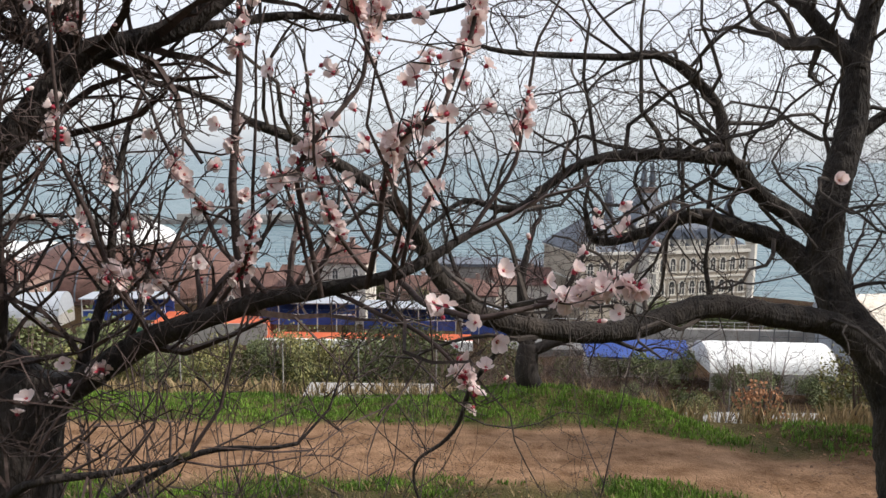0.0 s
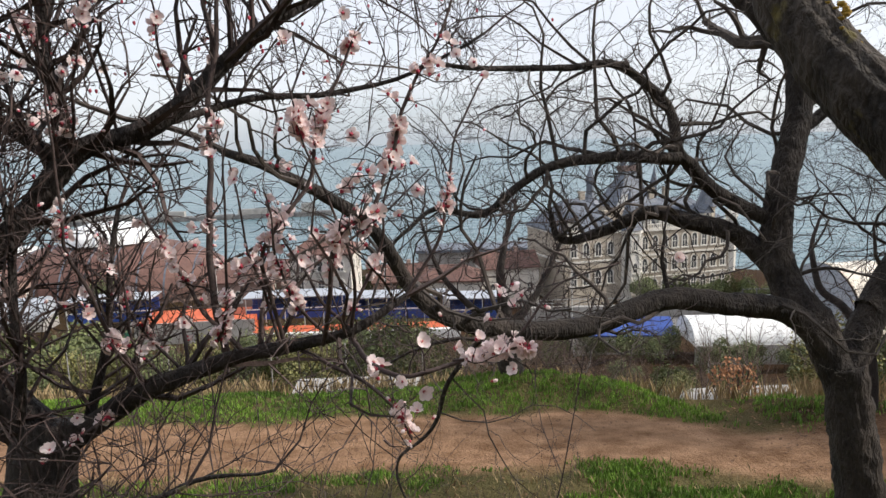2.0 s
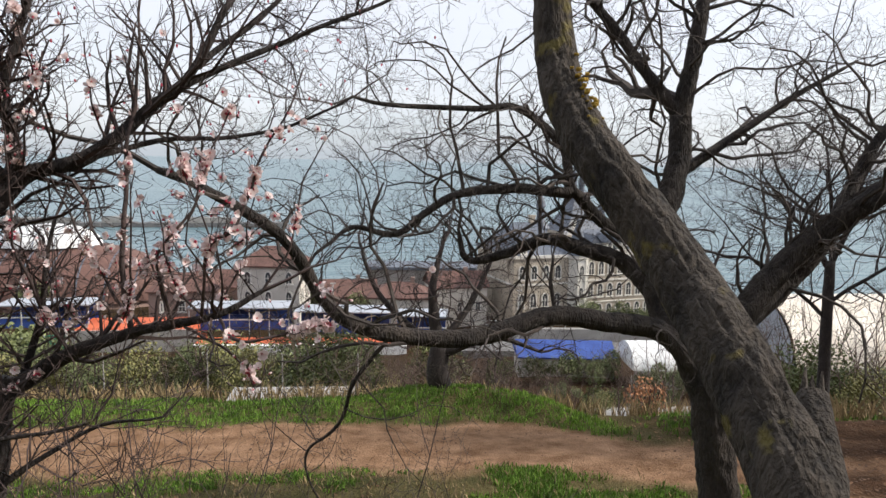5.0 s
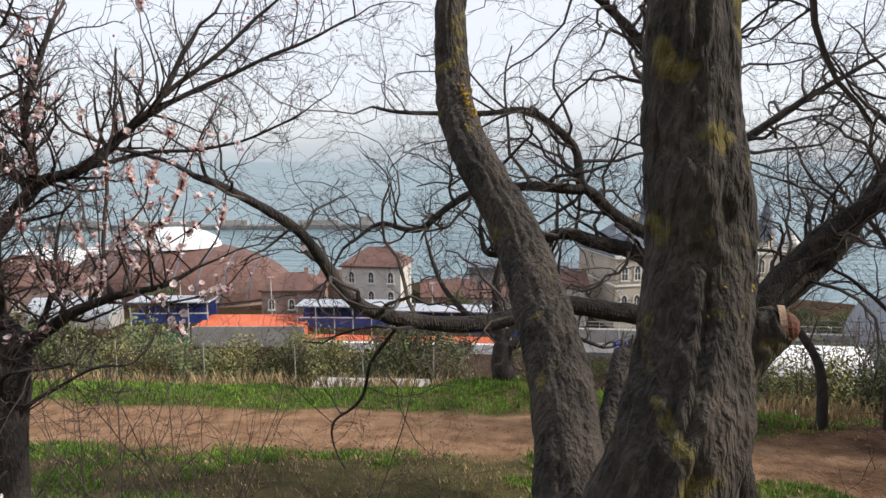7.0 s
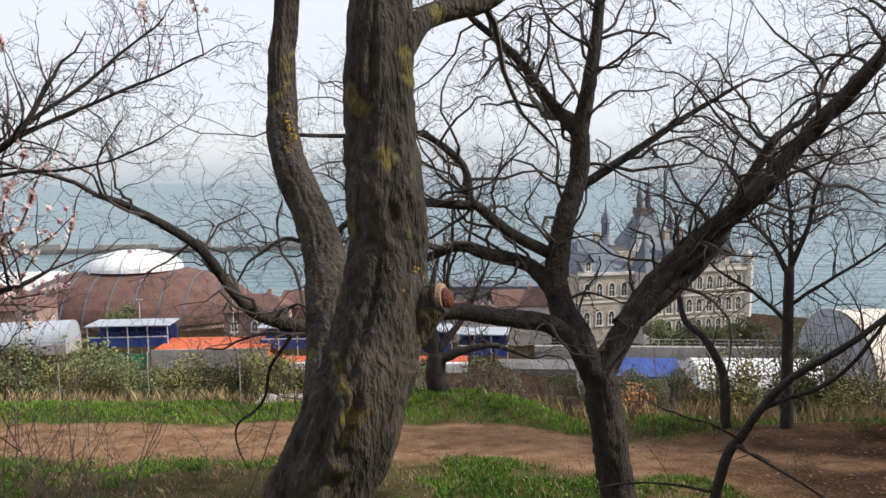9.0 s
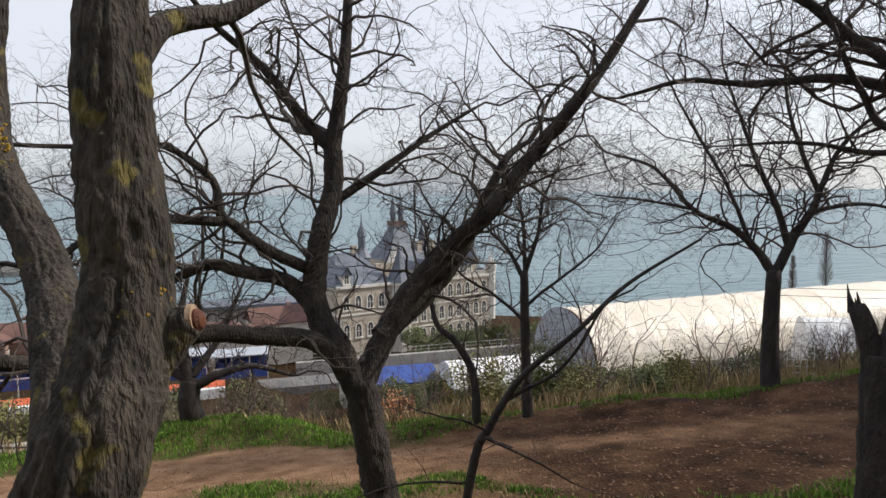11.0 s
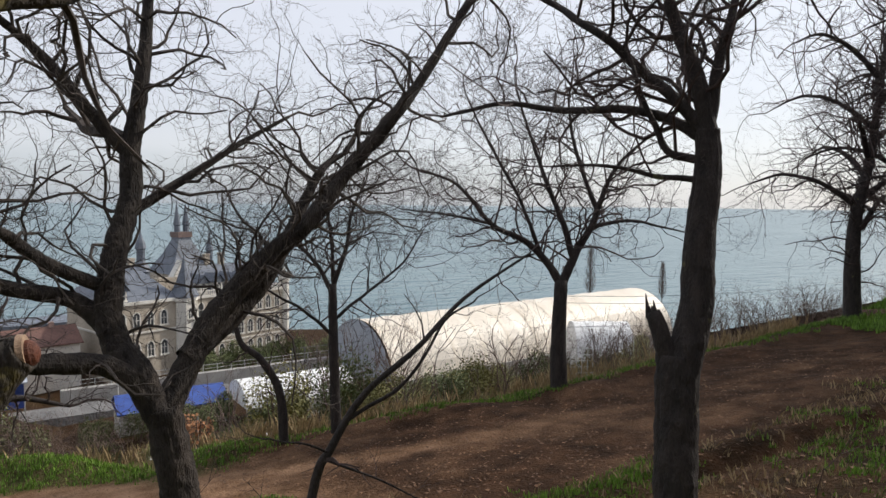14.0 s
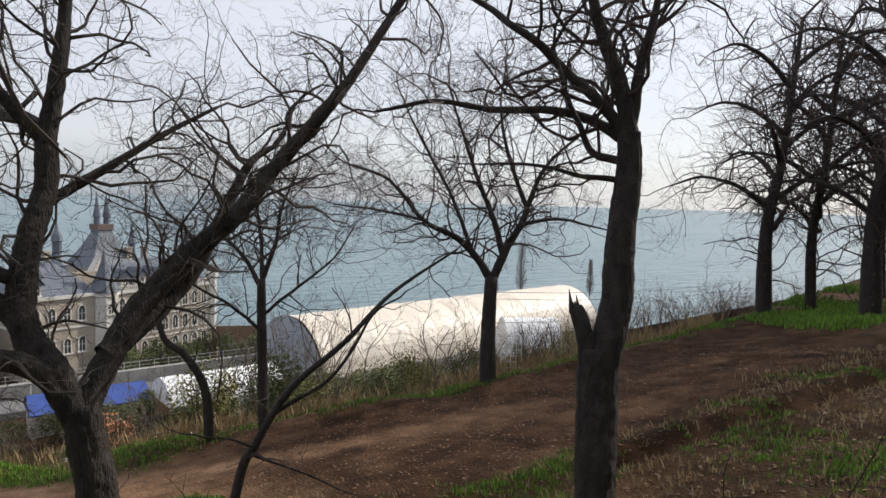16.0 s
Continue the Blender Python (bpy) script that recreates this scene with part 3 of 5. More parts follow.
line = rough_limb(acc, [Vector(p) - o for p in ((6.04, 0.61, 0.79), (5.96, 0.66, 1.07), (5.92, 0.73, 1.29))], 0.085, 0.05, 12, 0.16)
for k in range(5):
    a = k * 1.3
    q = line[-1] + Vector((math.cos(a), math.sin(a), 0)) * 0.028
    acc.tube([q - Vector((0, 0, 0.05)), q + Vector((-0.02, 0.02, 0.04 + 0.045 * (k % 3)))], [0.024, 0.003], 5)
part("broken_stem", acc, BARK_PLUM, tree_d, "splintered broken stem", smooth=True)

# slender tree on the brink
E_BASE = foot(11.78, 7.2)
bare_tree("slender_tree", "slender bare tree with a spreading crown on the brink", E_BASE, [
    ("trunk", [E_BASE, (11.81, 7.28, -0.75), (11.9, 7.32, 0.5)], 0.18, 0.13, 0),
    ("limb", [(11.9, 7.32, 0.4), (11.69, 7.52, 0.84), (11.34, 7.82, 1.28), (10.8, 8.24, 1.62), (10.28, 8.7, 2.4), (9.55, 9.26, 2.74)], 0.09, 0.02, 1),
    ("limb", [(11.9, 7.32, 0.4), (12.17, 7.18, 1.07), (12.45, 7.03, 1.64), (12.68, 6.93, 2.32), (12.97, 6.76, 2.9), (13.62, 6.35, 3.59)], 0.1, 0.02, 1),
    ("limb", [(12.11, 7.22, 0.95), (11.95, 7.41, 1.75), (11.74, 7.62, 2.43), (11.5, 7.88, 3.4), (11.2, 8.0, 4.3)], 0.07, 0.02, 1),
    ("limb", [(12.45, 7.03, 1.58), (13.0, 6.63, 1.71), (13.55, 6.22, 1.6), (14.1, 5.8, 1.46)], 0.045, 0.012, 0.8),
    ("limb", [(12.55, 7.0, 1.9), (12.3, 7.3, 2.9), (12.2, 7.5, 3.9), (12.4, 7.6, 4.8)], 0.05, 0.015, 1),
    ("limb", [(11.6, 7.6, 1.0), (11.2, 7.9, 2.2), (10.7, 8.2, 3.2), (10.3, 8.5, 4.2)], 0.045, 0.015, 1),
    ("limb", [(10.9, 8.2, 1.6), (10.0, 8.7, 1.8), (9.2, 9.1, 1.9)], 0.035, 0.012, 1),
], BARK_PLUM, TWIG_PLUM, 53, 7, 1.7, 3, 4, wig=0.55, up=0.1)

# thin tree and a crooked one by the brink
S_BASE = foot(7.5, 8.58)
bare_tree("thin_tree", "thin bare tree with upright boughs near the brink", S_BASE, [
    ("trunk", [S_BASE, (7.51, 8.72, -0.51), (7.53, 8.8, 0.55)], 0.1, 0.075, 0),
    ("limb", [(7.53, 8.8, 0.4), (7.28, 9.03, 0.96), (7.04, 9.23, 1.27), (6.69, 9.53, 1.9)], 0.05, 0.015, 1),
    ("limb", [(7.53, 8.8, 0.45), (7.76, 8.7, 1.22), (7.86, 8.68, 1.84), (8.11, 8.55, 2.5)], 0.05, 0.015, 1),
    ("limb", [(7.55, 8.78, 0.5), (7.6, 9.0, 1.4), (7.5, 9.1, 2.3)], 0.045, 0.015, 1),
    ("limb", [(7.52, 8.74, -0.4), (7.0, 8.9, 0.1), (6.4, 9.0, 0.5), (5.9, 9.1, 1.1)], 0.035, 0.012, 1),
    ("limb", [(7.52, 8.74, -0.1), (8.1, 8.5, 0.4), (8.7, 8.3, 0.9), (9.1, 8.2, 1.5)], 0.035, 0.012, 1),
], BARK_PLUM, TWIG_PLUM, 61, 9, 1.6, 3, 4, wig=0.55, up=0.1)
Q_BASE = foot(6.56, 8.75)
bare_tree("crooked_tree", "small crooked bare tree near the brink", Q_BASE, [
    ("trunk", [Q_BASE, (6.54, 8.86, -1.33), (6.29, 9.1, -0.74), (6.02, 9.33, -0.45), (5.92, 9.46, 0.14)], 0.09, 0.04, 0.5),
], BARK_PLUM, TWIG_PLUM, 67, 3, 0.9, 2, 4)

# leaning sapling close by
K_BASE = foot(3.2, 1.2)
bare_tree("leaning_sapling", "thin dark sapling leaning over the path", K_BASE, [
    ("trunk", [K_BASE, (3.42, 1.11, 0.39), (3.52, 1.06, 0.69), (3.68, 0.97, 0.99), (3.92, 0.82, 1.24), (4.27, 0.83, 1.5), (4.73, 0.77, 1.75)], 0.032, 0.007, 0.35),
    ("limb", [(3.6, 1.01, 0.85), (3.89, 0.83, 1.09), (4.05, 0.74, 1.4), (4.21, 0.64, 1.53)], 0.013, 0.005, 0.4),
    ("limb", [(3.5, 1.07, 0.62), (3.75, 0.9, 0.5), (3.95, 0.8, 0.38)], 0.008, 0.004, 0.4),
    ("limb", [(3.52, 1.06, 0.66), (3.3, 1.0, 0.78), (3.08, 0.95, 0.86)], 0.007, 0.004, 0.4),
    ("limb", [(3.4, 1.12, 0.35), (3.1, 1.0, 0.45), (2.7, 0.8, 0.52)], 0.009, 0.004, 0.4),
], BARK_PLUM, TWIG_PLUM, 71, 2.0, 0.35, 1, 3)

# dense trees up the slope
for k, (x, y, h, r, lean) in enumerate(((22.1, 6.05, 8.5, 0.24, 1.3), (23.15, 5.15, 8.0, 0.17, 0.9), (21.05, 3.0, 8.5, 0.27, 1.0), (26.0, 4.2, 8.0, 0.2, 0.5), (19.5, 1.0, 8.0, 0.2, 0.6))):
    b = foot(x, y)
    rng = random.Random(80 + k)
    z = b[2]
    limbs = [("trunk", [b, (x + 0.06 * lean, y + 0.1, z + 0.3 * h), (x + 0.5 * lean, y, z + 0.55 * h), (x + 0.9 * lean, y - 0.1, z + h)], r, 0.06, 1.2)]
    for m in range(11):
        a, t = m * 2.4 + k, 0.3 + 0.055 * m
        p = Vector((x + 0.5 * lean * t * 1.6, y, z + h * t))
        q = Vector((math.cos(a), math.sin(a), 0))
        L = rng.uniform(2.6, 3.8) * (1.15 - 0.5 * t)
        limbs.append(("limb", [p, p + q * L * 0.35 + Vector((0, 0, 0.75)), p + q * L * 0.7 + Vector((0, 0, 1.0)), p + q * L + Vector((0, 0, 0.7))], 0.085, 0.02, 1))
    bare_tree("dense_tree", "dark bare tree with a dense twiggy crown", b, limbs, BARK_PLUM, TWIG_PLUM, 83 + k, 4.4, 2.0, 2, 4, droop=0.1, wig=0.5)


# ---- blossoming tree ----
def blossom_mesh(seed, openness):
    rng = random.Random(seed)
    acc = Acc()
    acc.lathe(0, 0, [(0.0008, -0.007), (0.0036, -0.005), (0.0046, 0.0), (0.0036, 0.0024)], 7, 1)
    n = 5
    for k in range(n):
        a = 2 * math.pi * k / n + rng.uniform(-0.15, 0.15)
        lift = openness + rng.uniform(-0.12, 0.12)
        out, side = Vector((math.cos(a), math.sin(a), 0)), Vector((-math.sin(a), math.cos(a), 0))
        up = Vector((0, 0, 1))
        L = 0.0185 * rng.uniform(0.9, 1.1)

        def at(s, w, c):
            return out * (L * s * math.cos(lift)) + up * (L * s * math.sin(lift) + c) + side * (L * w)
        rows = [(0.08, 0.1, 0), (0.4, 0.36, 0.0004), (0.75, 0.45, 0.0014), (1.0, 0.24, 0.0022)]
        k0 = len(acc.v)
        for s, w, c in rows:
            acc.v += [tuple(at(s, -w, c + 0.0015)), tuple(at(s * 1.03, 0, c - 0.0008)), tuple(at(s, w, c + 0.0015))]
        for r in range(3):
            for h in range(2):
                i = k0 + r * 3 + h
                acc.f.append((i, i + 1, i + 4, i + 3))
                acc.s.append(0)
        # sepal
        acc.face([out * 0.003 + side * 0.002, out * 0.003 - side * 0.002, out * 0.009 - up * 0.003], 1)
    for k in range(7):
        a = rng.uniform(0, 6.28)
        d = Vector((math.cos(a) * 0.5, math.sin(a) * 0.5, 1)).normalized() * rng.uniform(0.006, 0.010)
        s = Vector((math.sin(a), -math.cos(a), 0)) * 0.0004
        acc.face([s, -s, d - s, d + s], 0)
        acc.face([d + Vector((0.0008, 0, 0)), d + Vector((0, 0.0008, 0.0004)), d - Vector((0.0008, 0, 0)), d - Vector((0, 0.0008, 0.0004))], 2)
    return acc.mesh("blossom", [PETAL, CALYX, STAMEN], True)


def bud_mesh():
    acc = Acc()
    acc.lathe(0, 0, [(0.001, -0.004), (0.0034, -0.001), (0.0036, 0.003)], 6, 1)
    acc.lathe(0, 0, [(0.0034, 0.003), (0.0046, 0.007), (0.0034, 0.011), (0.0008, 0.013)], 6, 0)
    return acc.mesh("bud", [PETAL, CALYX, STAMEN], True)


BLOSSOMS = [blossom_mesh(k, o) for k, o in enumerate((0.15, 0.35, 0.5, 0.75))]
BUD = bud_mesh()

P_BASE = foot(-0.98, 0.85)
P_LIMBS = [
    ("trunk", [P_BASE, (-0.93, 0.89, 0.6), (-0.9, 0.93, 1.04), (-0.88, 0.95, 1.21), (-0.87, 0.97, 1.3)], 0.10, 0.075, 0),
    ("limb", [(-0.88, 0.96, 1.2), (-0.69, 0.98, 1.33), (-0.54, 0.91, 1.42), (-0.38, 0.88, 1.47), (-0.25, 0.84, 1.5), (-0.09, 0.81, 1.54), (0.04, 0.83, 1.62)], 0.032, 0.008, 0.6),
    ("stem", [(-0.87, 0.97, 1.22), (-1.02, 0.97, 1.42), (-1.1, 0.98, 1.52), (-1.09, 1.0, 1.61)], 0.06, 0.05, 0),
    ("limb", [(-1.09, 0.99, 1.55), (-0.94, 1.03, 1.76), (-0.79, 1.07, 1.96), (-0.61, 1.1, 2.01), (-0.44, 1.13, 2.15), (-0.3, 1.16, 2.26), (-0.23, 1.18, 2.35), (-0.12, 1.25, 2.6)], 0.036, 0.012, 1.3),
    ("limb", [(-0.79, 1.07, 1.95), (-0.82, 1.09, 2.1), (-0.85, 1.11, 2.25), (-0.81, 1.14, 2.41), (-0.74, 1.2, 2.7)], 0.024, 0.012, 1.6),
    ("limb", [(-1.07, 0.95, 1.5), (-1.13, 0.92, 1.65), (-1.17, 0.93, 1.82), (-1.13, 0.96, 2.0), (-1.02, 1.0, 2.23), (-0.98, 1.03, 2.43), (-0.95, 1.08, 2.75)], 0.055, 0.03, 1.4),
    ("limb", [(-0.8, 1.07, 1.95), (-1.0, 1.1, 2.05), (-1.25, 1.1, 2.1)], 0.022, 0.01, 1.6),
    ("limb", [(-0.92, 0.92, 1.0), (-0.8, 0.75, 1.12), (-0.7, 0.7, 1.2), (-0.45, 0.72, 1.24)], 0.014, 0.005, 0.9),
    ("limb", [(-0.9, 0.9, 0.85), (-0.75, 0.9, 1.0), (-0.55, 0.95, 1.12), (-0.3, 0.9, 1.18)], 0.012, 0.004, 0.9),
    ("limb", [(-0.3, 1.16, 2.26), (0.0, 1.3, 2.45), (0.3, 1.4, 2.6), (0.6, 1.5, 2.75)], 0.013, 0.005, 1.2),
    ("limb", [(-0.23, 1.18, 2.35), (0.05, 1.5, 2.7), (0.3, 1.7, 3.0)], 0.013, 0.005, 1.2),
    ("limb", [(-0.6, 1.1, 2.02), (-0.35, 1.35, 2.1), (0.0, 1.5, 2.15), (0.3, 1.6, 2.3)], 0.012, 0.005, 1.2),
    ("limb", [(-0.95, 0.95, 1.15), (-0.88, 0.9, 1.5), (-0.87, 0.9, 1.88)], 0.018, 0.006, 1.8),
    ("limb", [(-1.1, 1.0, 1.3), (-1.05, 1.06, 1.62), (-1.08, 1.12, 2.0)], 0.02, 0.008, 1.8),
    ("limb", [(-0.8, 1.0, 1.25), (-0.74, 1.06, 1.5), (-0.7, 1.1, 1.82)], 0.016, 0.006, 1.5),
    ("limb", [(-1.0, 1.0, 1.4), (-1.3, 1.2, 1.6), (-1.6, 1.3, 1.9), (-1.8, 1.3, 2.4)], 0.03, 0.01, 1.4),
]
tree_p, p_lines = bare_tree("blossoming_tree", "gnarled dark fruit tree with pale pink blossom on bare shoots", P_BASE, P_LIMBS, BARK_PLUM, TWIG_PLUM, 101, 15, 0.4, 2, 4, lump=0.14, wig=0.5, gnarl=0.02, group="")
rng = random.Random(7)
SHOOTS = [
    ([(-0.40, 0.93, 1.46), (-0.43, 0.95, 1.63), (-0.43, 0.99, 1.86), (-0.42, 1.02, 2.1), (-0.4, 1.06, 2.31), (-0.39, 1.09, 2.55)], 0.011, 14),
    ([(-0.15, 0.80, 1.52), (-0.09, 0.69, 1.77), (-0.01, 0.71, 1.84), (0.05, 0.74, 2.02), (0.12, 0.77, 2.16), (0.18, 0.8, 2.31)], 0.006, 34),
    ([(-0.23, 0.82, 1.5), (-0.26, 0.77, 1.72), (-0.16, 0.81, 1.9), (-0.12, 0.84, 2.06), (-0.03, 0.87, 2.22)], 0.006, 34),
    ([(-0.09, 0.80, 1.53), (0.02, 0.56, 1.53), (0.15, 0.58, 1.55), (0.21, 0.56, 1.57), (0.27, 0.56, 1.58)], 0.006, 18),
    ([(0.13, 0.58, 1.55), (0.23, 0.58, 1.57), (0.32, 0.61, 1.66), (0.46, 0.62, 1.72)], 0.004, 16),
    ([(-0.33, 0.86, 1.48), (-0.47, 0.94, 1.6), (-0.57, 0.96, 1.79), (-0.66, 0.98, 1.97)], 0.006, 12),
    ([(-0.6, 0.94, 1.38), (-0.66, 0.85, 1.6), (-0.7, 0.8, 1.85), (-0.68, 0.8, 2.1)], 0.006, 12),
    ([(0.04, 0.83, 1.62), (0.12, 0.86, 1.75), (0.16, 0.9, 1.95), (0.26, 0.95, 2.15)], 0.005, 10),
    ([(-0.45, 0.9, 1.45), (-0.36, 0.8, 1.6), (-0.33, 0.75, 1.8), (-0.3, 0.72, 2.0)], 0.005, 14),
    ([(-0.3, 0.85, 1.49), (-0.2, 0.95, 1.65), (-0.02, 1.0, 1.78), (0.1, 1.0, 1.9)], 0.005, 8),
    ([(-0.5, 0.92, 1.43), (-0.52, 1.05, 1.6), (-0.3, 1.1, 1.75), (-0.2, 1.1, 1.95)], 0.006, 10),
    ([(-0.2, 0.83, 1.5), (-0.05, 0.7, 1.47), (0.02, 0.66, 1.42), (0.05, 0.64, 1.36)], 0.005, 8),
    ([(-0.7, 0.97, 1.32), (-0.75, 0.8, 1.3), (-0.78, 0.7, 1.36)], 0.005, 8),
    ([(-0.9, 0.88, 0.72), (-0.75, 0.46, 1.0), (-0.7, 0.42, 1.4), (-0.66, 0.44, 1.75)], 0.006, 9),
    ([(-0.9, 0.88, 0.68), (-0.6, 0.34, 0.9), (-0.57, 0.3, 1.15), (-0.6, 0.3, 1.4)], 0.005, 8),
    ([(-0.79, 1.07, 1.96), (-0.7, 0.95, 2.12), (-0.62, 0.9, 2.35)], 0.005, 8),
]
o = Vector(P_BASE)
srng = random.Random(19)
for k in range(20):
    src = p_lines[(1, 1, 3, 3, 4, 5, 9, 1)[k % 8]][0]
    p = src[srng.randrange(len(src) // 4, len(src))] + o
    d = Vector((srng.uniform(-0.5, 0.6), srng.uniform(-0.5, 0.35), srng.uniform(0.6, 1.2))).normalized()
    L = srng.uniform(0.3, 0.6)
    side = Vector((srng.uniform(-1, 1), srng.uniform(-1, 1), 0)) * 0.05
    SHOOTS.append(([tuple(p), tuple(p + d * L * 0.33 + side), tuple(p + d * L * 0.66 + side * 0.5), tuple(p + d * L)], 0.0045, srng.randrange(5, 14)))
spots = []
for pts, r, count in SHOOTS:
    acc = Acc()
    line = [p + noise.noise_vector(p * 9) * 0.012 for p in spline([Vector(p) - o for p in pts], 6)]
    n = len(line) - 1
    acc.tube(line, [r * (1 - 0.6 * i / n) for i in range(n + 1)], 6)
    tips = []
    twigs_on(acc, rng, line, r, r * 0.4, max(5, count // 2), 0.1, 1, 0.15, 3, 0.3, 0, 0.5, tips, 0.6)
    part("shoot", acc, TWIG_PLUM, tree_p, smooth=True)
    centres = [rng.random() ** 0.8 for _ in range(max(2, count // 5))]
    for c in range(int(count * 1.9)):
        t = min(0.99, max(0.12, rng.choice(centres) + rng.gauss(0, 0.035)))
        k = min(int(t * n), n - 1)
        p = line[k].lerp(line[k + 1], t * n - k)
        d = Vector((rng.uniform(-1, 1), rng.uniform(-1, 1), rng.uniform(-0.5, 1))).normalized()
        spots.append((p, d))
    for pts2, _ in tips:
        if rng.random() < 0.25:
            spots.append((pts2[-1], Vector((rng.uniform(-1, 1), rng.uniform(-1, 1), rng.uniform(-0.3, 1))).normalized()))
for i, (p, d) in enumerate(spots):
    bud = rng.random() < 0.34
    ob = part("bud" if bud else "blossom", BUD if bud else BLOSSOMS[i % 4], None, tree_p)
    s = rng.uniform(0.68, 1.0)
    ob.matrix_basis = Matrix.LocRotScale(p + d * 0.008, d.to_track_quat("Z", "Y") @ Euler((0, 0, rng.uniform(0, 6))).to_quaternion(), (s, s, s))
acc = Acc()
for _ in range(160):
    line, r0, r1 = p_lines[rng.choice((3, 4, 5, 6, 9, 10, 11))]
    p = line[rng.randrange(4, len(line))] + Vector((rng.gauss(0, 0.12), rng.gauss(0, 0.12), rng.gauss(0.08, 0.12)))
    acc.lathe(p.x, p.y, [(0.001, p.z - 0.004), (0.004, p.z), (0.004, p.z + 0.005), (0.001, p.z + 0.008)], 5)
tagged(part("buds", acc, CALYX, tree_p, "small red buds"), kind="stuff")


# ---- thin saplings near the path of the camera ----
def brushwood(name, label, base, count, height, seed, spread=0.25, mat=TWIG_PLUM, r=0.006, level=1):
    rng = random.Random(seed)
    ob = thing(name, label, "shrub", "saplings on the slope")
    ob.location = base
    for k in range(count):
        acc = Acc()
        p = Vector((rng.gauss(0, spread), rng.gauss(0, spread), 0))
        grow(acc, rng, p, Vector((rng.gauss(0, 0.35), rng.gauss(0, 0.35), 1)), height * rng.uniform(0.6, 1.1), r, level + 1, 0, 0.3, 0.22, 4, None, 0.55)
        tagged(part("stem", acc, mat, ob), kind="stuff")
    return ob


brushwood("brushwood", "thin bare saplings rising from the grass", foot(-0.6, 1.9, 0.05), 11, 2.0, 5, 0.45, r=0.008)
brushwood("brushwood", "thin bare saplings rising from the grass", foot(-1.3, 2.6, 0.05), 9, 2.1, 6, 0.5, r=0.008)
brushwood("brushwood", "thin bare saplings rising from the grass", foot(0.3, 2.4, 0.05), 6, 1.3, 9, 0.4, r=0.007)
for x, y, n, h, k in ((-1.05, 0.72, 9, 1.5, 31), (-0.62, 1.25, 8, 1.5, 32), (-1.5, 1.2, 9, 1.9, 33), (-0.2, 1.5, 6, 1.0, 34)):
    brushwood("brushwood", "tangle of thin dark shoots at the foot of the fruit tree", foot(x, y, 0.05), n, h, k, 0.22, r=0.0065)
brushwood("brushwood", "slender bare sapling beside the path", foot(5.75, -0.85, 0.05), 2, 1.5, 8, 0.05, r=0.009)
brushwood("brushwood", "slender bare sapling beside the path", foot(5.3, -1.1, 0.05), 2, 1.2, 12, 0.05)
brushwood("brushwood", "low bare twigs beside the path", foot(4.2, 1.6, 0.05), 3, 0.9, 14, 0.2)


# ---- shrubs on the bank ----
def leafy_mesh(seed, leaves, size, w, h, mats, spike=0.0):
    rng = random.Random(seed)
    acc = Acc()
    for k in range(9):
        a = rng.uniform(0, 6.28)
        acc.tube([Vector((0.1 * math.cos(a), 0.1 * math.sin(a), 0)), Vector((w * 0.3 * math.cos(a), w * 0.3 * math.sin(a), h * 0.5)), Vector((w * 0.4 * math.cos(a), w * 0.4 * math.sin(a), h * 0.9))], [0.03, 0.02, 0.008], 4, 1)
    lobes = [(Vector((rng.uniform(-0.5, 0.5) * w, rng.uniform(-0.5, 0.5) * w, h * rng.uniform(0.3, 0.85))), rng.uniform(0.2, 0.42) * min(w, h)) for _ in range(9)]
    for k in range(leaves):
        c, r = rng.choice(lobes)
        d = Vector((rng.gauss(0, 1), rng.gauss(0, 1), rng.gauss(0, 1))).normalized()
        p = c + d * r * rng.uniform(0.5, 1.12) ** 0.6
        p.z = max(0.05, p.z * (1 + spike * rng.random() * (1 if rng.random() < 0.1 else 0)))
        u = Vector((rng.gauss(0, 1), rng.gauss(0, 1), rng.gauss(0, 1))).normalized() * size * rng.uniform(0.6, 1.3)
        v = u.orthogonal().normalized() * size * 0.45
        acc.face([p - v * 0.3, p + u * 0.5 + v, p + u, p + u * 0.5 - v], 0)
    return acc.mesh("foliage", mats)


def twiggy_mesh(seed, stems, w, h, mat):
    rng = random.Random(seed)
    acc = Acc()
    for k in range(stems):
        p = Vector((rng.gauss(0, w * 0.22), rng.gauss(0, w * 0.22), 0))
        grow(acc, rng, p, Vector((p.x * 0.6 / w, p.y * 0.6 / w, 1)), h * rng.uniform(0.6, 1.1), 0.019, 2, 0, 0.25, 0.32, 4, None, 0.6)
    return acc.mesh("stems", [mat])


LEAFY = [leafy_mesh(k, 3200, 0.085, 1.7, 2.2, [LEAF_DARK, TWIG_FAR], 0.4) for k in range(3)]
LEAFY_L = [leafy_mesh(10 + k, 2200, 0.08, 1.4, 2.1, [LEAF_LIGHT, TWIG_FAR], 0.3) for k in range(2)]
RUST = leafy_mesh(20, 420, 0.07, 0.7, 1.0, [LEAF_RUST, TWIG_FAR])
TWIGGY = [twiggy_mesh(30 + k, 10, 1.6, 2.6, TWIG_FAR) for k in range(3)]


def shrub(mesh, x, y, s, label, name="shrub", sink=0.1, group="shrubs on the bank"):
    ob = thing(name, label, "shrub", group)
    ob.matrix_basis = Matrix.LocRotScale((x, y, ground_z(x, y) - sink), Euler((0, 0, rng.uniform(0, 6))), (s, s, s * rng.uniform(0.85, 1.15)))
    part("foliage" if mesh.name.startswith("foliage") else "crown", mesh, None, ob)
    return ob


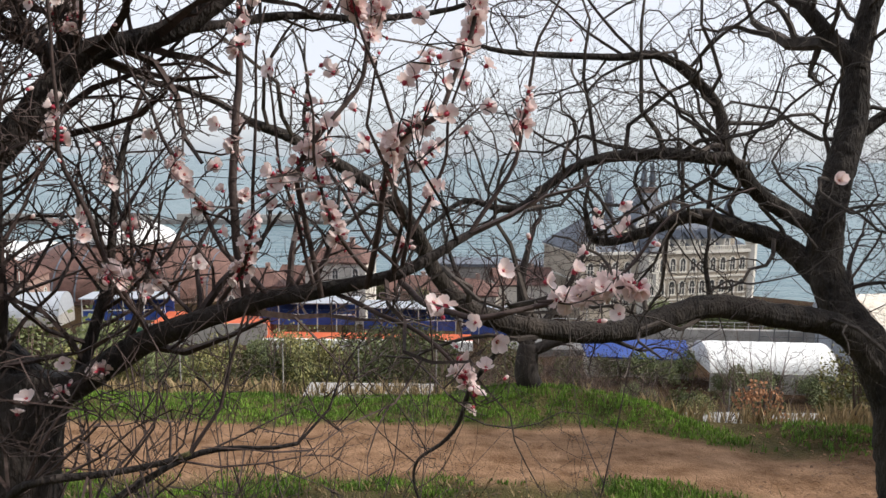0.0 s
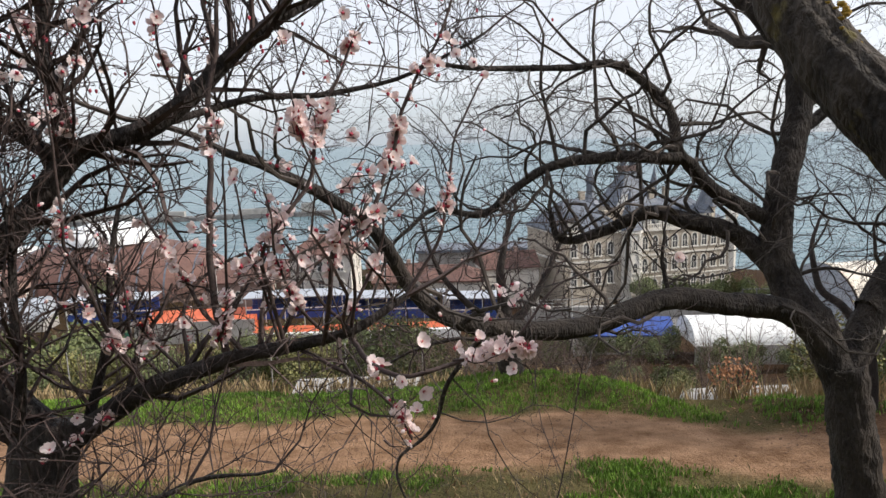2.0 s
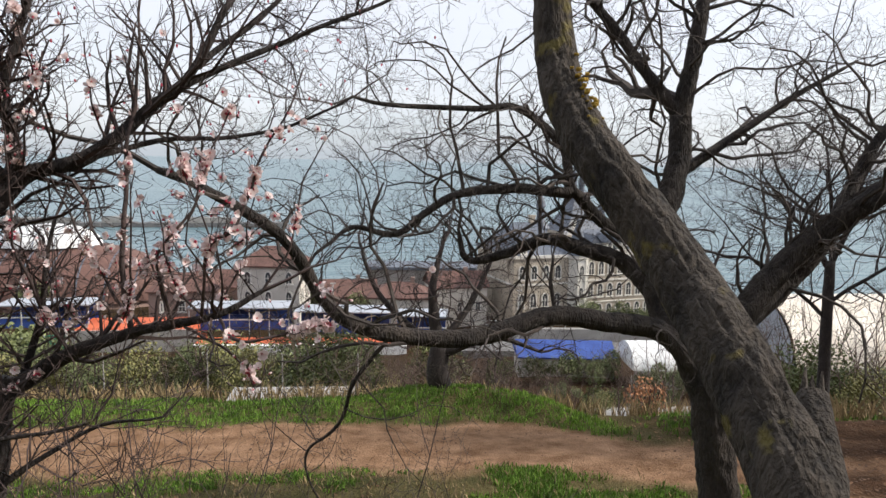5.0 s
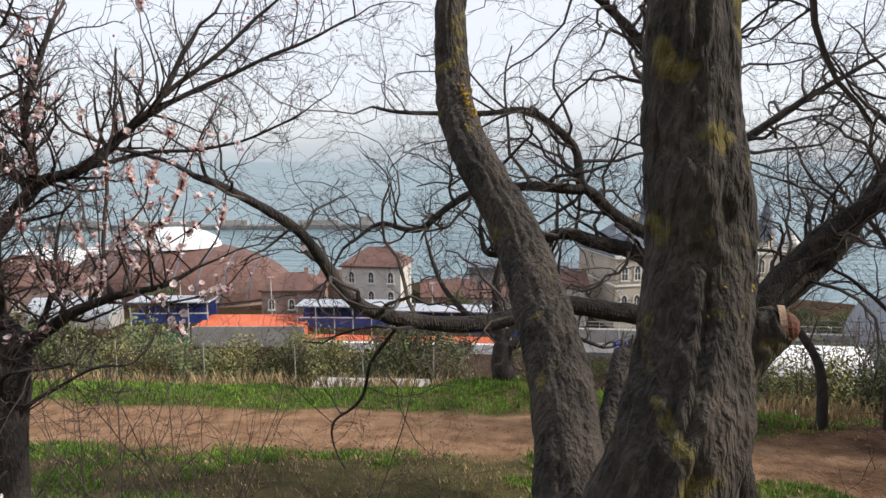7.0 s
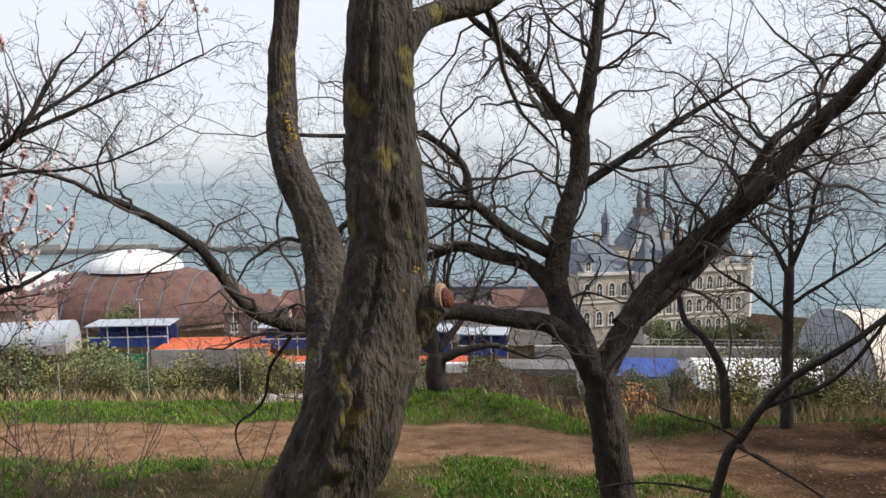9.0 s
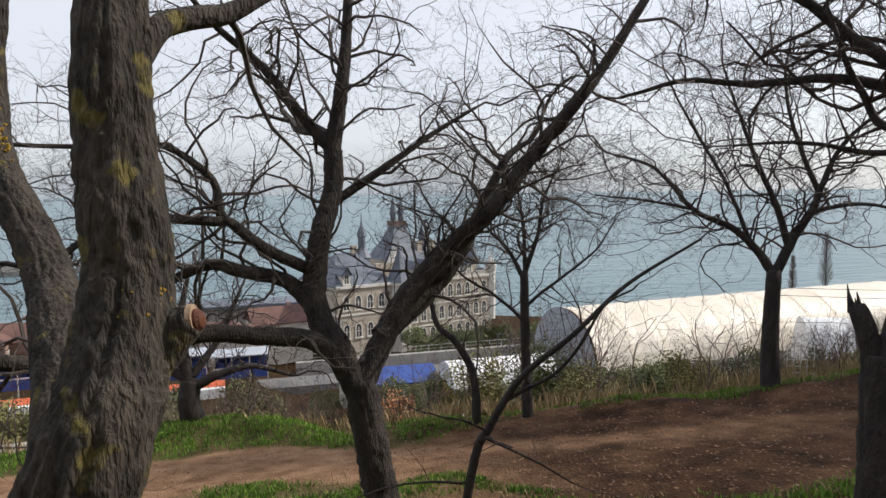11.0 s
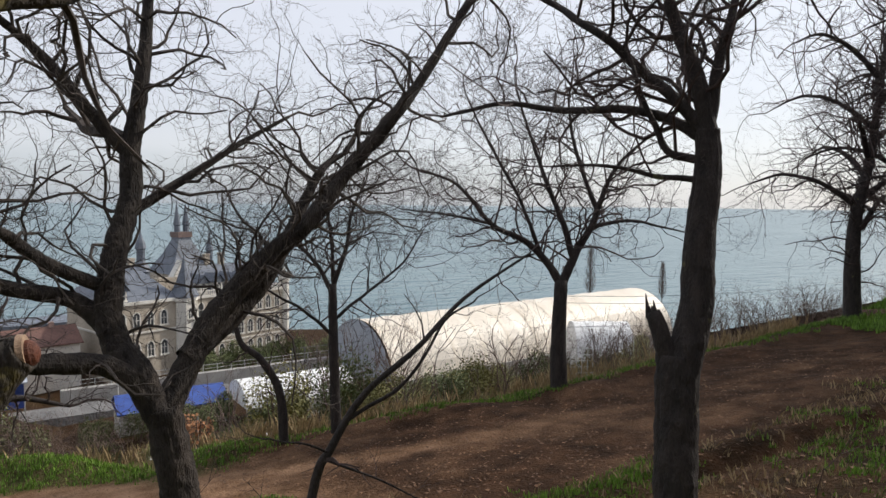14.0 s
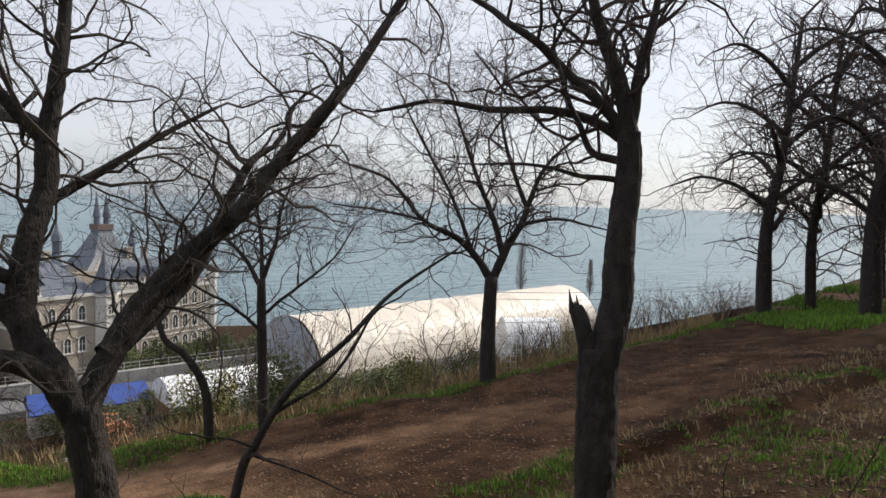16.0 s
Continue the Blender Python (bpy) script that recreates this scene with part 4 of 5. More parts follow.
for x in np.arange(-19, 21, 1.25):
    for row in range(3 if x < 0 else 2):
        xx, yy = float(x) + rng.uniform(-0.5, 0.5), brink(float(x)) + 4.6 + row * 2.2 + rng.uniform(-0.8, 0.8)
        pick = rng.random()
        gap = 0.6 < xx < 4.5
        small = 0.45 if 4 < xx < 10 else 0.6 if xx > 0.4 else 0.92
        if gap or pick < 0.14:
            shrub(rng.choice(TWIGGY), xx, yy, small * rng.uniform(0.8, 1.15), "dense leafless brown bush on the bank", "bush")
        elif pick < 0.66:
            shrub(rng.choice(LEAFY), xx, yy, small * rng.uniform(0.85, 1.2), "dark evergreen shrub on the bank below the brink")
        else:
            shrub(rng.choice(LEAFY_L), xx, yy, small * rng.uniform(0.8, 1.1), "yellow-green shrub on the bank below the brink")
for x in np.arange(0.2, 6.5, 0.8):
    shrub(rng.choice(TWIGGY), float(x), brink(float(x)) + rng.uniform(1.6, 3.6), rng.uniform(0.5, 0.8), "dense leafless brown bush on the bank", "bush")
for x in np.arange(8, 46, 1.3):
    for row in range(2):
        xx = float(x) + rng.uniform(-0.6, 0.6)
        yy = brink(xx) + 2.0 + row * 3.5 + rng.uniform(-0.6, 0.6)
        if xx < 17 and row == 0 and rng.random() < 0.5:
            shrub(rng.choice(LEAFY_L + LEAFY), xx, yy, rng.uniform(0.5, 0.8), "small evergreen shrub on the bank")
        else:
            shrub(rng.choice(TWIGGY), xx, yy, rng.uniform(0.8, 1.15) * (1 if xx < 13 else 0.62), "dense leafless brown bush on the bank", "bush")
shrub(RUST, 6.0, 11.9, 1.0, "small rust-coloured bush by the gap in the bank", "rust_bush")
shrub(LEAFY_L[0], 9.6, 10.6, 0.62, "small yellow-green conifer near the brink", "young_conifer")
for k in range(26):
    xx = 15 + k * 1.4 + rng.uniform(-0.5, 0.5)
    shrub(rng.choice(TWIGGY), xx, rng.uniform(-8, 6.0) if xx > 27 else brink(xx) + rng.uniform(0.6, 1.6), rng.uniform(0.8, 1.3) * (0.6 if xx < 27 else 0.9), "tangled leafless bush up the slope", "bush")


# ---- grass, dry stalks and litter ----
def blades(name, label, count, region, h, mat, seed, keep, wide=0.007, lean=0.5):
    rng = random.Random(seed)
    v, f = [], []
    x0, x1, y0, y1 = region
    made = 0
    for _ in range(count * 6):
        x, y = rng.uniform(x0, x1), rng.uniform(y0, y1)
        if rng.random() > keep(x, y):
            continue
        z = ground_z(x, y)
        for b in range(4):
            px, py = x + rng.gauss(0, 0.03), y + rng.gauss(0, 0.03)
            a, hh = rng.uniform(0, 6.28), h * rng.uniform(0.35, 1.15) * (1 + 0.6 * noise.noise((px * 2.3, py * 2.3, 31)))
            dx, dy = math.cos(a), math.sin(a)
            w = wide * rng.uniform(0.7, 1.4)
            l = lean * hh * rng.random()
            k = len(v)
            v += [(px - dy * w, py + dx * w, z - 0.01), (px + dy * w, py - dx * w, z - 0.01), (px + dx * l * 0.4 + dy * w * 0.7, py + dy * l * 0.4 - dx * w * 0.7, z + hh * 0.6), (px + dx * l, py + dy * l, z + hh)]
            f += [(k, k + 1, k + 2), (k, k + 2, k + 3)]
        made += 1
        if made >= count:
            break
    me = bpy.data.meshes.new(name)
    me.from_pydata(v, [], f)
    me.materials.append(mat)
    return tagged(new(name, me), label, "grass", kind="stuff")


def lush(x, y):
    b = brink(x)
    g = 1 - dirt_share(x, y)
    band = math.exp(-((y - b + 1.4) / 1.0) ** 2)
    n = noise.noise((x * 0.7, y * 0.7, 5)) * 0.5 + 0.45
    gap = 1 - math.exp(-((x - 4.9) / 0.6) ** 2)
    patch = 0.35 + 1.1 * max(0, noise.noise((x * 1.6, y * 2.2, 17)) + 0.35)
    return max(0, g * patch * (band * (0.35 + 1.1 * n) * gap if x < 6.5 else band * n * 1.1))


def near_turf(x, y):
    g = 1 - dirt_share(x, y)
    n = noise.noise((x * 0.6, y * 0.6, 15)) + 0.5 * noise.noise((x * 1.9, y * 1.9, 8))
    return max(0.0, g * (2.0 * n + 0.14)) * float(np.interp(x, (5, 7), (1, 0.3)))


blades("grass", "bright green spring grass on the bank", 22000, (-14, 22, 5, 13.4), 0.085, GRASS, 1, lush, 0.009)
blades("grass", "bright green spring grass on the slope", 34000, (-7, 14, -1.0, 8.0), 0.06, GRASS, 2, near_turf, 0.008)
blades("grass", "bright green grass under the trees up the slope", 7000, (19, 30, -1, 6.5), 0.16, GRASS, 6, lambda x, y: max(0, 0.25 + noise.noise((x * 0.4, y * 0.4, 12)) * 1.5), 0.016)
blades("dry_grass", "dry straw-coloured grass among the green", 5000, (-9, 16, -1, 8.0), 0.1, STRAW, 3, lambda x, y: 0.6 * (1 - dirt_share(x, y)), 0.006, 0.9)
blades("dry_grass", "pale dry stalks along the brink", 5000, (-14, 22, 7, 14.5), 0.42, STRAW, 4, lambda x, y: math.exp(-((y - brink(x) - 0.7) / 0.5) ** 2) * (0.5 + noise.noise((x * 0.5, 1, 1))), 0.008)
lit = random.Random(9)
acc = Acc()
for _ in range(9000):
    x, y = lit.uniform(-7, 17) if lit.random() < 0.4 else lit.uniform(4.5, 17), lit.uniform(-1, 10)
    z = ground_z(x, y) + 0.012
    a, s = lit.uniform(0, 6.28), lit.uniform(0.012, 0.035)
    u, w = Vector((math.cos(a), math.sin(a), lit.uniform(-0.3, 0.3))) * s, Vector((-math.sin(a), math.cos(a), lit.uniform(-0.3, 0.3))) * s * 0.6
    p = Vector((x, y, z))
    acc.face([p - u, p + w, p + u, p - w])
tagged(new("leaf_litter", acc.mesh("leaf_litter", [LITTER])), "dead brown leaves scattered on the earth", "leaf litter", kind="stuff")


# ---- buildings and works on the shore ----
def place(name, label, category, x, y, z, rz=0.0, group="", kind=""):
    ob = thing(name, label, category, group, kind)
    ob.matrix_basis = pose(x, y, z, 0, 0, rz)
    return ob


def boxes(*dims):
    acc = Acc()
    for d in dims:
        acc.box(*d)
    return acc


def window_mesh(w, h, arched=True):
    """A recessed dark pane in a pale surround, facing -y, its sill at z = 0."""
    acc = Acc()
    n = 6
    outer = [(-w / 2 - 0.2, 0), (-w / 2 - 0.2, h)] + ([(-(w / 2 + 0.2) * math.cos(math.pi * k / n), h + (w / 2 + 0.2) * math.sin(math.pi * k / n)) for k in range(1, n)] if arched else []) + [(w / 2 + 0.2, h), (w / 2 + 0.2, 0)]
    inner = [(x * (w / 2) / (w / 2 + 0.2), max(0.12, z * 0.985 - 0.1)) for x, z in outer]
    m = len(outer)
    for i in range(m - 1):
        a, b, c, d = outer[i], outer[i + 1], inner[i + 1], inner[i]
        acc.face([(a[0], -0.12, a[1]), (d[0], -0.12, d[1]), (c[0], -0.12, c[1]), (b[0], -0.12, b[1])], 0)
        acc.face([(d[0], -0.12, d[1]), (d[0], 0.02, d[1]), (c[0], 0.02, c[1]), (c[0], -0.12, c[1])], 0)
        acc.face([(a[0], 0.0, a[1]), (a[0], -0.12, a[1]), (b[0], -0.12, b[1]), (b[0], 0.0, b[1])], 0)
    acc.face([(x, -0.03, z) for x, z in inner], 1)
    acc.box(-w / 2 - 0.3, w / 2 + 0.3, -0.25, 0, -0.15, 0.1, 0)
    acc.box(-0.05, 0.05, -0.09, -0.02, 0.1, h, 0)
    acc.box(-w / 2, w / 2, -0.09, -0.02, h * 0.62, h * 0.62 + 0.08, 0)
    return acc.mesh("window", [TRIM, GLASS])


def windows(parent, mesh, spots, turn=0.0, name="window"):
    for x, y, z in spots:
        ob = part(name, mesh, None, parent)
        ob.matrix_basis = pose(x, y, z, 0, 0, turn)


def gable_roof(x0, x1, y0, y1, z0, z1, over=0.4, slot=0, acc=None):
    """Ridge along x, with a little thickness."""
    acc = acc or Acc()
    ym = (y0 + y1) / 2
    for dz in (0, 0.18):
        acc.face([(x0 - over, y0 - over, z0 + dz), (x1 + over, y0 - over, z0 + dz), (x1 + over, ym, z1 + dz), (x0 - over, ym, z1 + dz)], slot)
        acc.face([(x1 + over, y1 + over, z0 + dz), (x0 - over, y1 + over, z0 + dz), (x0 - over, ym, z1 + dz), (x1 + over, ym, z1 + dz)], slot)
    for x in (x0, x1):
        acc.face([(x, y0, z0), (x, y1, z0), (x, ym, z1)], slot)
    acc.face([(x0 - over, y0 - over, z0), (x1 + over, y0 - over, z0), (x1 + over, y0 - over, z0 + 0.18), (x0 - over, y0 - over, z0 + 0.18)], slot)
    return acc


def hip_roof(x0, x1, y0, y1, z0, z1, inset, over=0.4):
    acc = Acc()
    a, b, c, d = x0 - over, x1 + over, y0 - over, y1 + over
    ym = (y0 + y1) / 2
    e, f = a + inset, b - inset
    acc.face([(a, c, z0), (b, c, z0), (f, ym, z1), (e, ym, z1)])
    acc.face([(b, d, z0), (a, d, z0), (e, ym, z1), (f, ym, z1)])
    acc.face([(a, d, z0), (a, c, z0), (e, ym, z1)])
    acc.face([(b, c, z0), (b, d, z0), (f, ym, z1)])
    acc.box(a, b, c, d, z0 - 0.25, z0 - 0.003)
    return acc


def vault(x0, x1, r, h, z0=0.0, sides=18, ribs=0, share=1.0):
    """A barrel shell along x; share: how much of the half round is covered, from the crown."""
    acc = Acc()
    n = max(2, ribs) if ribs else 2
    lo, hi = math.pi / 2 * (1 - share), math.pi - math.pi / 2 * (1 - share)
    k = len(acc.v)
    for i in range(n):
        x = x0 + (x1 - x0) * i / (n - 1)
        for j in range(sides + 1):
            a = lo + (hi - lo) * j / sides
            sag = 0.985 if ribs and i % 2 else 1.0
            acc.v.append((x, -r * math.cos(a) * sag, z0 + h * math.sin(a) * sag))
    for i in range(n - 1):
        for j in range(sides):
            a = k + i * (sides + 1) + j
            acc.f.append((a, a + sides + 1, a + sides + 2, a + 1))
            acc.s.append(0)
    return acc


def vault_end(x, r, h, z0=0.0, sides=18):
    acc = Acc()
    pts = [(x, -r * math.cos(math.pi * j / sides), z0 + h * math.sin(math.pi * j / sides)) for j in range(sides + 1)]
    acc.face(pts)
    return acc


# the castle-like hotel: facade along local x, facing local -y
W_BIG, W_SMALL = window_mesh(1.0, 1.9), window_mesh(0.8, 1.3)
castle = place("castle", "pale stone castle-like building with slate roofs and twin spires", "building", 35.9, 117.6, -27.2, 15.0)
TU = 5.0
part("wall", boxes((-12.8, -1.6, 0, 16, -3, 12.0)), STONE, castle, "pale left wing")
part("wall", boxes((1.4, 21.5, 0.4, 16, -3, 11.8)), STONE, castle, "pale right wing")
part("wall", boxes((-2.2, 1.6, 1.2, 14, -3, 13.0)), STONE, castle)
part("cornice", boxes((-13.1, -1.3, -0.35, 16.3, 12.0, 12.5), (-13.0, -1.5, -0.2, 16.1, 7.2, 7.5)), TRIM, castle)
part("cornice", boxes((1.2, 21.8, 0.05, 16.3, 11.8, 12.3), (1.3, 21.6, 0.2, 16.1, 7.4, 7.7), (1.3, 21.6, 0.2, 16.1, 3.4, 3.6)), TRIM, castle)
bal = Acc()
for k in range(52):
    bal.box(1.5 + k * 0.38, 1.66 + k * 0.38, 0.15, 0.3, 12.3, 12.95)
bal.box(1.3, 21.7, 0.1, 0.36, 12.95, 13.1)
part("balustrade", bal, TRIM, castle)
acc = Acc()
acc.lathe(0, 0.6, [(2.0, -3), (2.0, 11.6), (2.35, 11.8), (2.35, 12.4)], 8, turn=math.pi / 8)
turret = part("turret", acc, TRIM, castle, "white octagonal corner turret")
for k in range(8):
    a = math.pi / 8 + k * math.pi / 4
    part("pilaster", Acc().lathe(2.02 * math.cos(a), 0.6 + 2.02 * math.sin(a), [(0.2, -3), (0.2, 11.5)], 6), TRIM, turret)
part("roof", Acc().lathe(0, 0.6, [(2.5, 12.4), (1.3, 15.0), (0.5, 17.4), (0.06, 19.6)], 8, turn=math.pi / 8), SLATE, turret, "slate cone")
windows(castle, W_BIG, [(-11.2 + 2.35 * k, -0.02, z) for k in range(4) for z in (3.2, 8.2)])
windows(castle, W_BIG, [(3.0 + 2.05 * k, 0.38, z) for k in range(9) for z in (0.6, 4.4, 8.5)])
windows(turret, W_SMALL, [(0.0, -1.28, z) for z in (1, 4.8, 8.8)])
windows(turret, W_SMALL, [(1.33, -0.73, z) for z in (4.8, 8.8)], 45)
windows(castle, W_SMALL, [(21.52, 2.5 + 3 * k, z) for k in range(4) for z in (4.4, 8.5)], 90)
part("roof", hip_roof(-12.8, -1.6, 0.4, 15.6, 12.5, 17.6, 4.0), SLATE, castle, "dark slate roof")
part("roof", hip_roof(2.0, 21.0, 1.2, 15.6, 12.3, 16.8, 4.0), SLATE, castle, "dark slate roof")
for k in range(5):
    x = 3.8 + 3.1 * k
    d = part("dormer", boxes((x - 0.75, x + 0.75, 0.8, 4.5, 12.3, 14.3)), TRIM, castle, "white gabled dormer")
    part("roof", gable_roof(-2.4, 1.9, -0.95, 0.95, 0, 1.3, 0.15), SLATE, d).matrix_basis = pose(x, 2.9, 14.3, 0, 0, 90)
    windows(d, W_SMALL, [(x, 0.78, 12.55)])
for k in range(1):
    x = -10.9 + 3.4 * k
    d = part("dormer", boxes((x - 0.7, x + 0.7, 0.3, 4.0, 12.5, 14.3)), TRIM, castle, "white gabled dormer")
    part("roof", gable_roof(-2.2, 1.9, -0.9, 0.9, 0, 1.3, 0.15), SLATE, d).matrix_basis = pose(x, 2.2, 14.3, 0, 0, 90)
    windows(d, W_SMALL, [(x, 0.28, 12.75)])
# great tower with a steep roof and twin spires
part("tower", boxes((TU - 3.6, TU + 5.4, 7.0, 15.8, 10, 15.5)), STONE, castle)
part("roof", Acc().lathe(TU + 0.95, 11.3, [(6.5, 15.5), (6.1, 15.8), (3.6, 18.7), (1.9, 21.4), (1.75, 22.0)], 4, turn=math.pi / 4), SLATE, castle, "steep slate pyramid roof")
part("platform", boxes((TU - 0.5, TU + 2.4, 9.9, 12.7, 22.0, 23.0)), BRICK, castle)
for x in (TU + 0.1, TU + 1.9):
    part("spire", Acc().lathe(x, 11.3, [(0.55, 22.5), (0.55, 24.2), (0.75, 24.3), (0.35, 26.4), (0.1, 28.0), (0.03, 28.9)], 8), SLATE, castle, "thin slate spire")
part("gable", boxes((-1.9, 1.9, 5.9, 7.3, 10, 15.2)), STONE, castle)
part("gable_top", gable_roof(-0.7, 0.7, -1.95, 1.95, 0, 3.4, 0.1), TRIM, castle, "pale steep gable").matrix_basis = pose(2.9, 6.9, 14.5, 0, 0, 90)
# lantern tower, pinnacle and right-hand turret
part("lantern_tower", Acc().lathe(TU - 8.2, 9.0, [(1.5, 12), (1.5, 16.2), (1.9, 16.4), (1.1, 17.6), (0.75, 18.2), (0.75, 20.2), (1.0, 20.4), (0.8, 21.4), (0.35, 22.4), (0.12, 23.4), (0.04, 25.0)], 8), SLATE, castle, "slender lantern tower with a bulbous cap")
part("pinnacle", Acc().lathe(TU + 6.0, 10.0, [(0.6, 14), (0.6, 19.2), (0.85, 19.4), (0.3, 21.4), (0.03, 23.0)], 8), SLATE, castle, "slim slate pinnacle")
rt = part("turret", Acc().lathe(17.6, 3.0, [(1.6, 10), (1.6, 15.0), (1.95, 15.3)], 8), STONE, castle)
part("roof", Acc().lathe(17.6, 3.0, [(2.0, 15.3), (1.0, 18.2), (0.4, 20.6), (0.04, 22.6)], 8), SLATE, rt, "slate cone")
part("corner_turret", Acc().lathe(21.5, 0.8, [(0.9, 3), (1.0, 6), (1.0, 13.2), (1.2, 13.4), (1.2, 13.9), (0.3, 15.5), (0.04, 16.5)], 8), TRIM, castle, "white corner turret")
for x, y in ((-5.5, 8.0), (9.0, 8.0), (12.5, 8.5)):
    part("chimney", boxes((x - 0.5, x + 0.5, y - 0.4, y + 0.4, 14, 18.6), (x - 0.6, x + 0.6, y - 0.5, y + 0.5, 18.6, 18.9)), STONE, castle)

# low wing and terrace before the castle
terrace = place("terrace_wall", "long low concrete terrace wall with a rail", "wall", 30.0, 96.0, -24.6, -3)
part("wall", boxes((-16, 26, 0, 1.0, -4, 1.6)), CONCRETE, terrace)
for k in range(22):
    part("rail_post", boxes((-16 + 2 * k, -15.92 + 2 * k, 0.3, 0.4, 1.6, 2.7)), PALE_POST, terrace)
part("rail", boxes((-16, 26, 0.32, 0.38, 2.66, 2.74), (-16, 26, 0.32, 0.38, 2.15, 2.2)), PALE_POST, terrace)

# tall mesh fence round a court
fence = place("court_fence", "tall dark steel fence posts and rails round a court", "fence", 42.5, 89.0, -24.6, -4)
for k in range(9):
    part("post", boxes((1.9 * k, 1.9 * k + 0.12, 0, 0.12, -1, 5.2)), STEEL, fence)
for z in (2.4, 3.8, 5.1):
    part("rail", boxes((0, 15.3, 0.03, 0.09, z, z + 0.08)), STEEL, fence)

# long white hangar with a grey end
hangar = place("hangar", "long white fabric hangar with a barrel roof and grey end", "hangar", 53.4, 89.0, -25.2, 1.8)
part("roof", vault(0.4, 70, 9.2, 8.9, ribs=27), HANGAR, hangar, "taut white sheeting", smooth=False)
part("end_wall", vault_end(0.0, 9.3, 9.0), GREY_SHEET, hangar, "grey fabric end wall")
part("end_wall", vault_end(70.2, 9.2, 8.9), GREY_SHEET, hangar)
for k in range(12):
    part("rib", vault(6 * k + 0.5, 6 * k + 0.7, 9.3, 9.0), HANGAR, hangar)
part("base_wall", boxes((0, 70, -9.5, -9.1, -3, 1.0)), CONCRETE, hangar)
low = place("low_hangar", "smaller glossy white arched tent beside the hangar", "hangar", 83.5, 73.0, -24.2, -34)
part("roof", vault(0, 9, 5.2, 7.2, ribs=7), WHITE, low)
part("end_wall", vault_end(0.0, 5.1, 7.1), WHITE, low)
part("end_wall", vault_end(9.0, 5.1, 7.1), WHITE, low)

# hall with a rounded red-brown roof and a white crown
road = place("road", "grey asphalt road below the terrace", "road", 30.0, 92.0, -24.9, -3, kind="structure")
part("carriageway", boxes((-22, 30, -2.6, 2.6, -2, 0.35)), ROCK, road)
def shell(rx, ry, h, z0, lo, hi, rings=9, sides=32):
    """Part of an oval dome between two heights, as shares of a quarter turn from the foot."""
    acc = Acc()
    for j in range(rings + 1):
        a = math.pi / 2 * (lo + (hi - lo) * j / rings)
        for i in range(sides):
            t = 2 * math.pi * i / sides
            acc.v.append((rx * math.cos(a) * math.cos(t), ry * math.cos(a) * math.sin(t), z0 + h * math.sin(a)))
    for j in range(rings):
        for i in range(sides):
            p, q = j * sides + i, j * sides + (i + 1) % sides
            acc.f.append((p, q, q + sides, p + sides))
            acc.s.append(0)
    acc.f.append(tuple(rings * sides + i for i in range(sides)))
    acc.s.append(0)
    return acc


hall = place("hall", "large oval hall with a rounded red-brown roof and white crown", "building", -64.0, 138.0, -29.0, 4)
part("wall", Acc().lathe(0, 0, [(15, -2), (15, 3)], 32), PINKWALL, hall).scale = (1.6, 1, 1)
part("roof", shell(25, 15.5, 10.4, 3.0, 0.0, 1.0), REDROOF, hall)
for k in range(9):
    x = -18.0 + 4.5 * k
    w = math.sqrt(1 - (x / 25) ** 2)
    part("roof_rib", vault(x - 0.16, x + 0.16, 15.62 * w, 10.5 * w, 3.0), SLATE, hall, "dark seam of the roof")
part("crown", shell(9.5, 8.0, 4.0, 12.6, 0.0, 1.0), WHITE, hall, "white rounded crown")
for k in range(5):
    x = -7.0 + 3.5 * k
    w = math.sqrt(1 - (x / 9.5) ** 2)
    part("crown_rib", vault(x - 0.12, x + 0.12, 8.1 * w, 4.08 * w, 12.6), GREY_SHEET, hall)
dome = place("white_dome", "white arched roof of a distant hall", "building", -100.0, 157.0, -27.0, 6)
part("roof", vault(-9, 9, 6.5, 5.5, 2.0, ribs=9), WHITE, dome)
part("end_wall", vault_end(9, 6.4, 5.4, 2.0), WHITE, dome)
part("wall", boxes((-9, 9, -8, 8, -3, 2)), PLASTER, dome)


def house(x, y, z, w, d, h, rh, rz, wall, label, gable=False, rows=1):
    ob = place("house", label, "house", x, y, z, rz, "houses by the shore")
    part("wall", boxes((-w / 2, w / 2, -d / 2, d / 2, -3, h)), wall, ob)
    if gable:
        part("roof", gable_roof(-w / 2, w / 2, -d / 2, d / 2, h + 0.004, h + rh), REDROOF, ob)
    else:
        part("roof", hip_roof(-w / 2, w / 2, -d / 2, d / 2, h + 0.25, h + rh, min(w, d) * 0.45), REDROOF, ob)
    n = max(2, int(w / 2.6))
    windows(ob, W_SMALL, [(-w / 2 + w * (k + 0.5) / n, -d / 2 - 0.02, 0.9 + 3.0 * r) for k in range(n) for r in range(rows)])
    windows(ob, W_SMALL, [(w / 2 + 0.02, -d / 4 + d / 2 * k, 0.9 + 3.0 * r) for k in range(2) for r in range(rows)], 90)
    part("chimney", boxes((w * 0.15, w * 0.15 + 0.7, -0.4, 0.4, h, h + rh + 0.8)), PINKWALL, ob)
    return ob


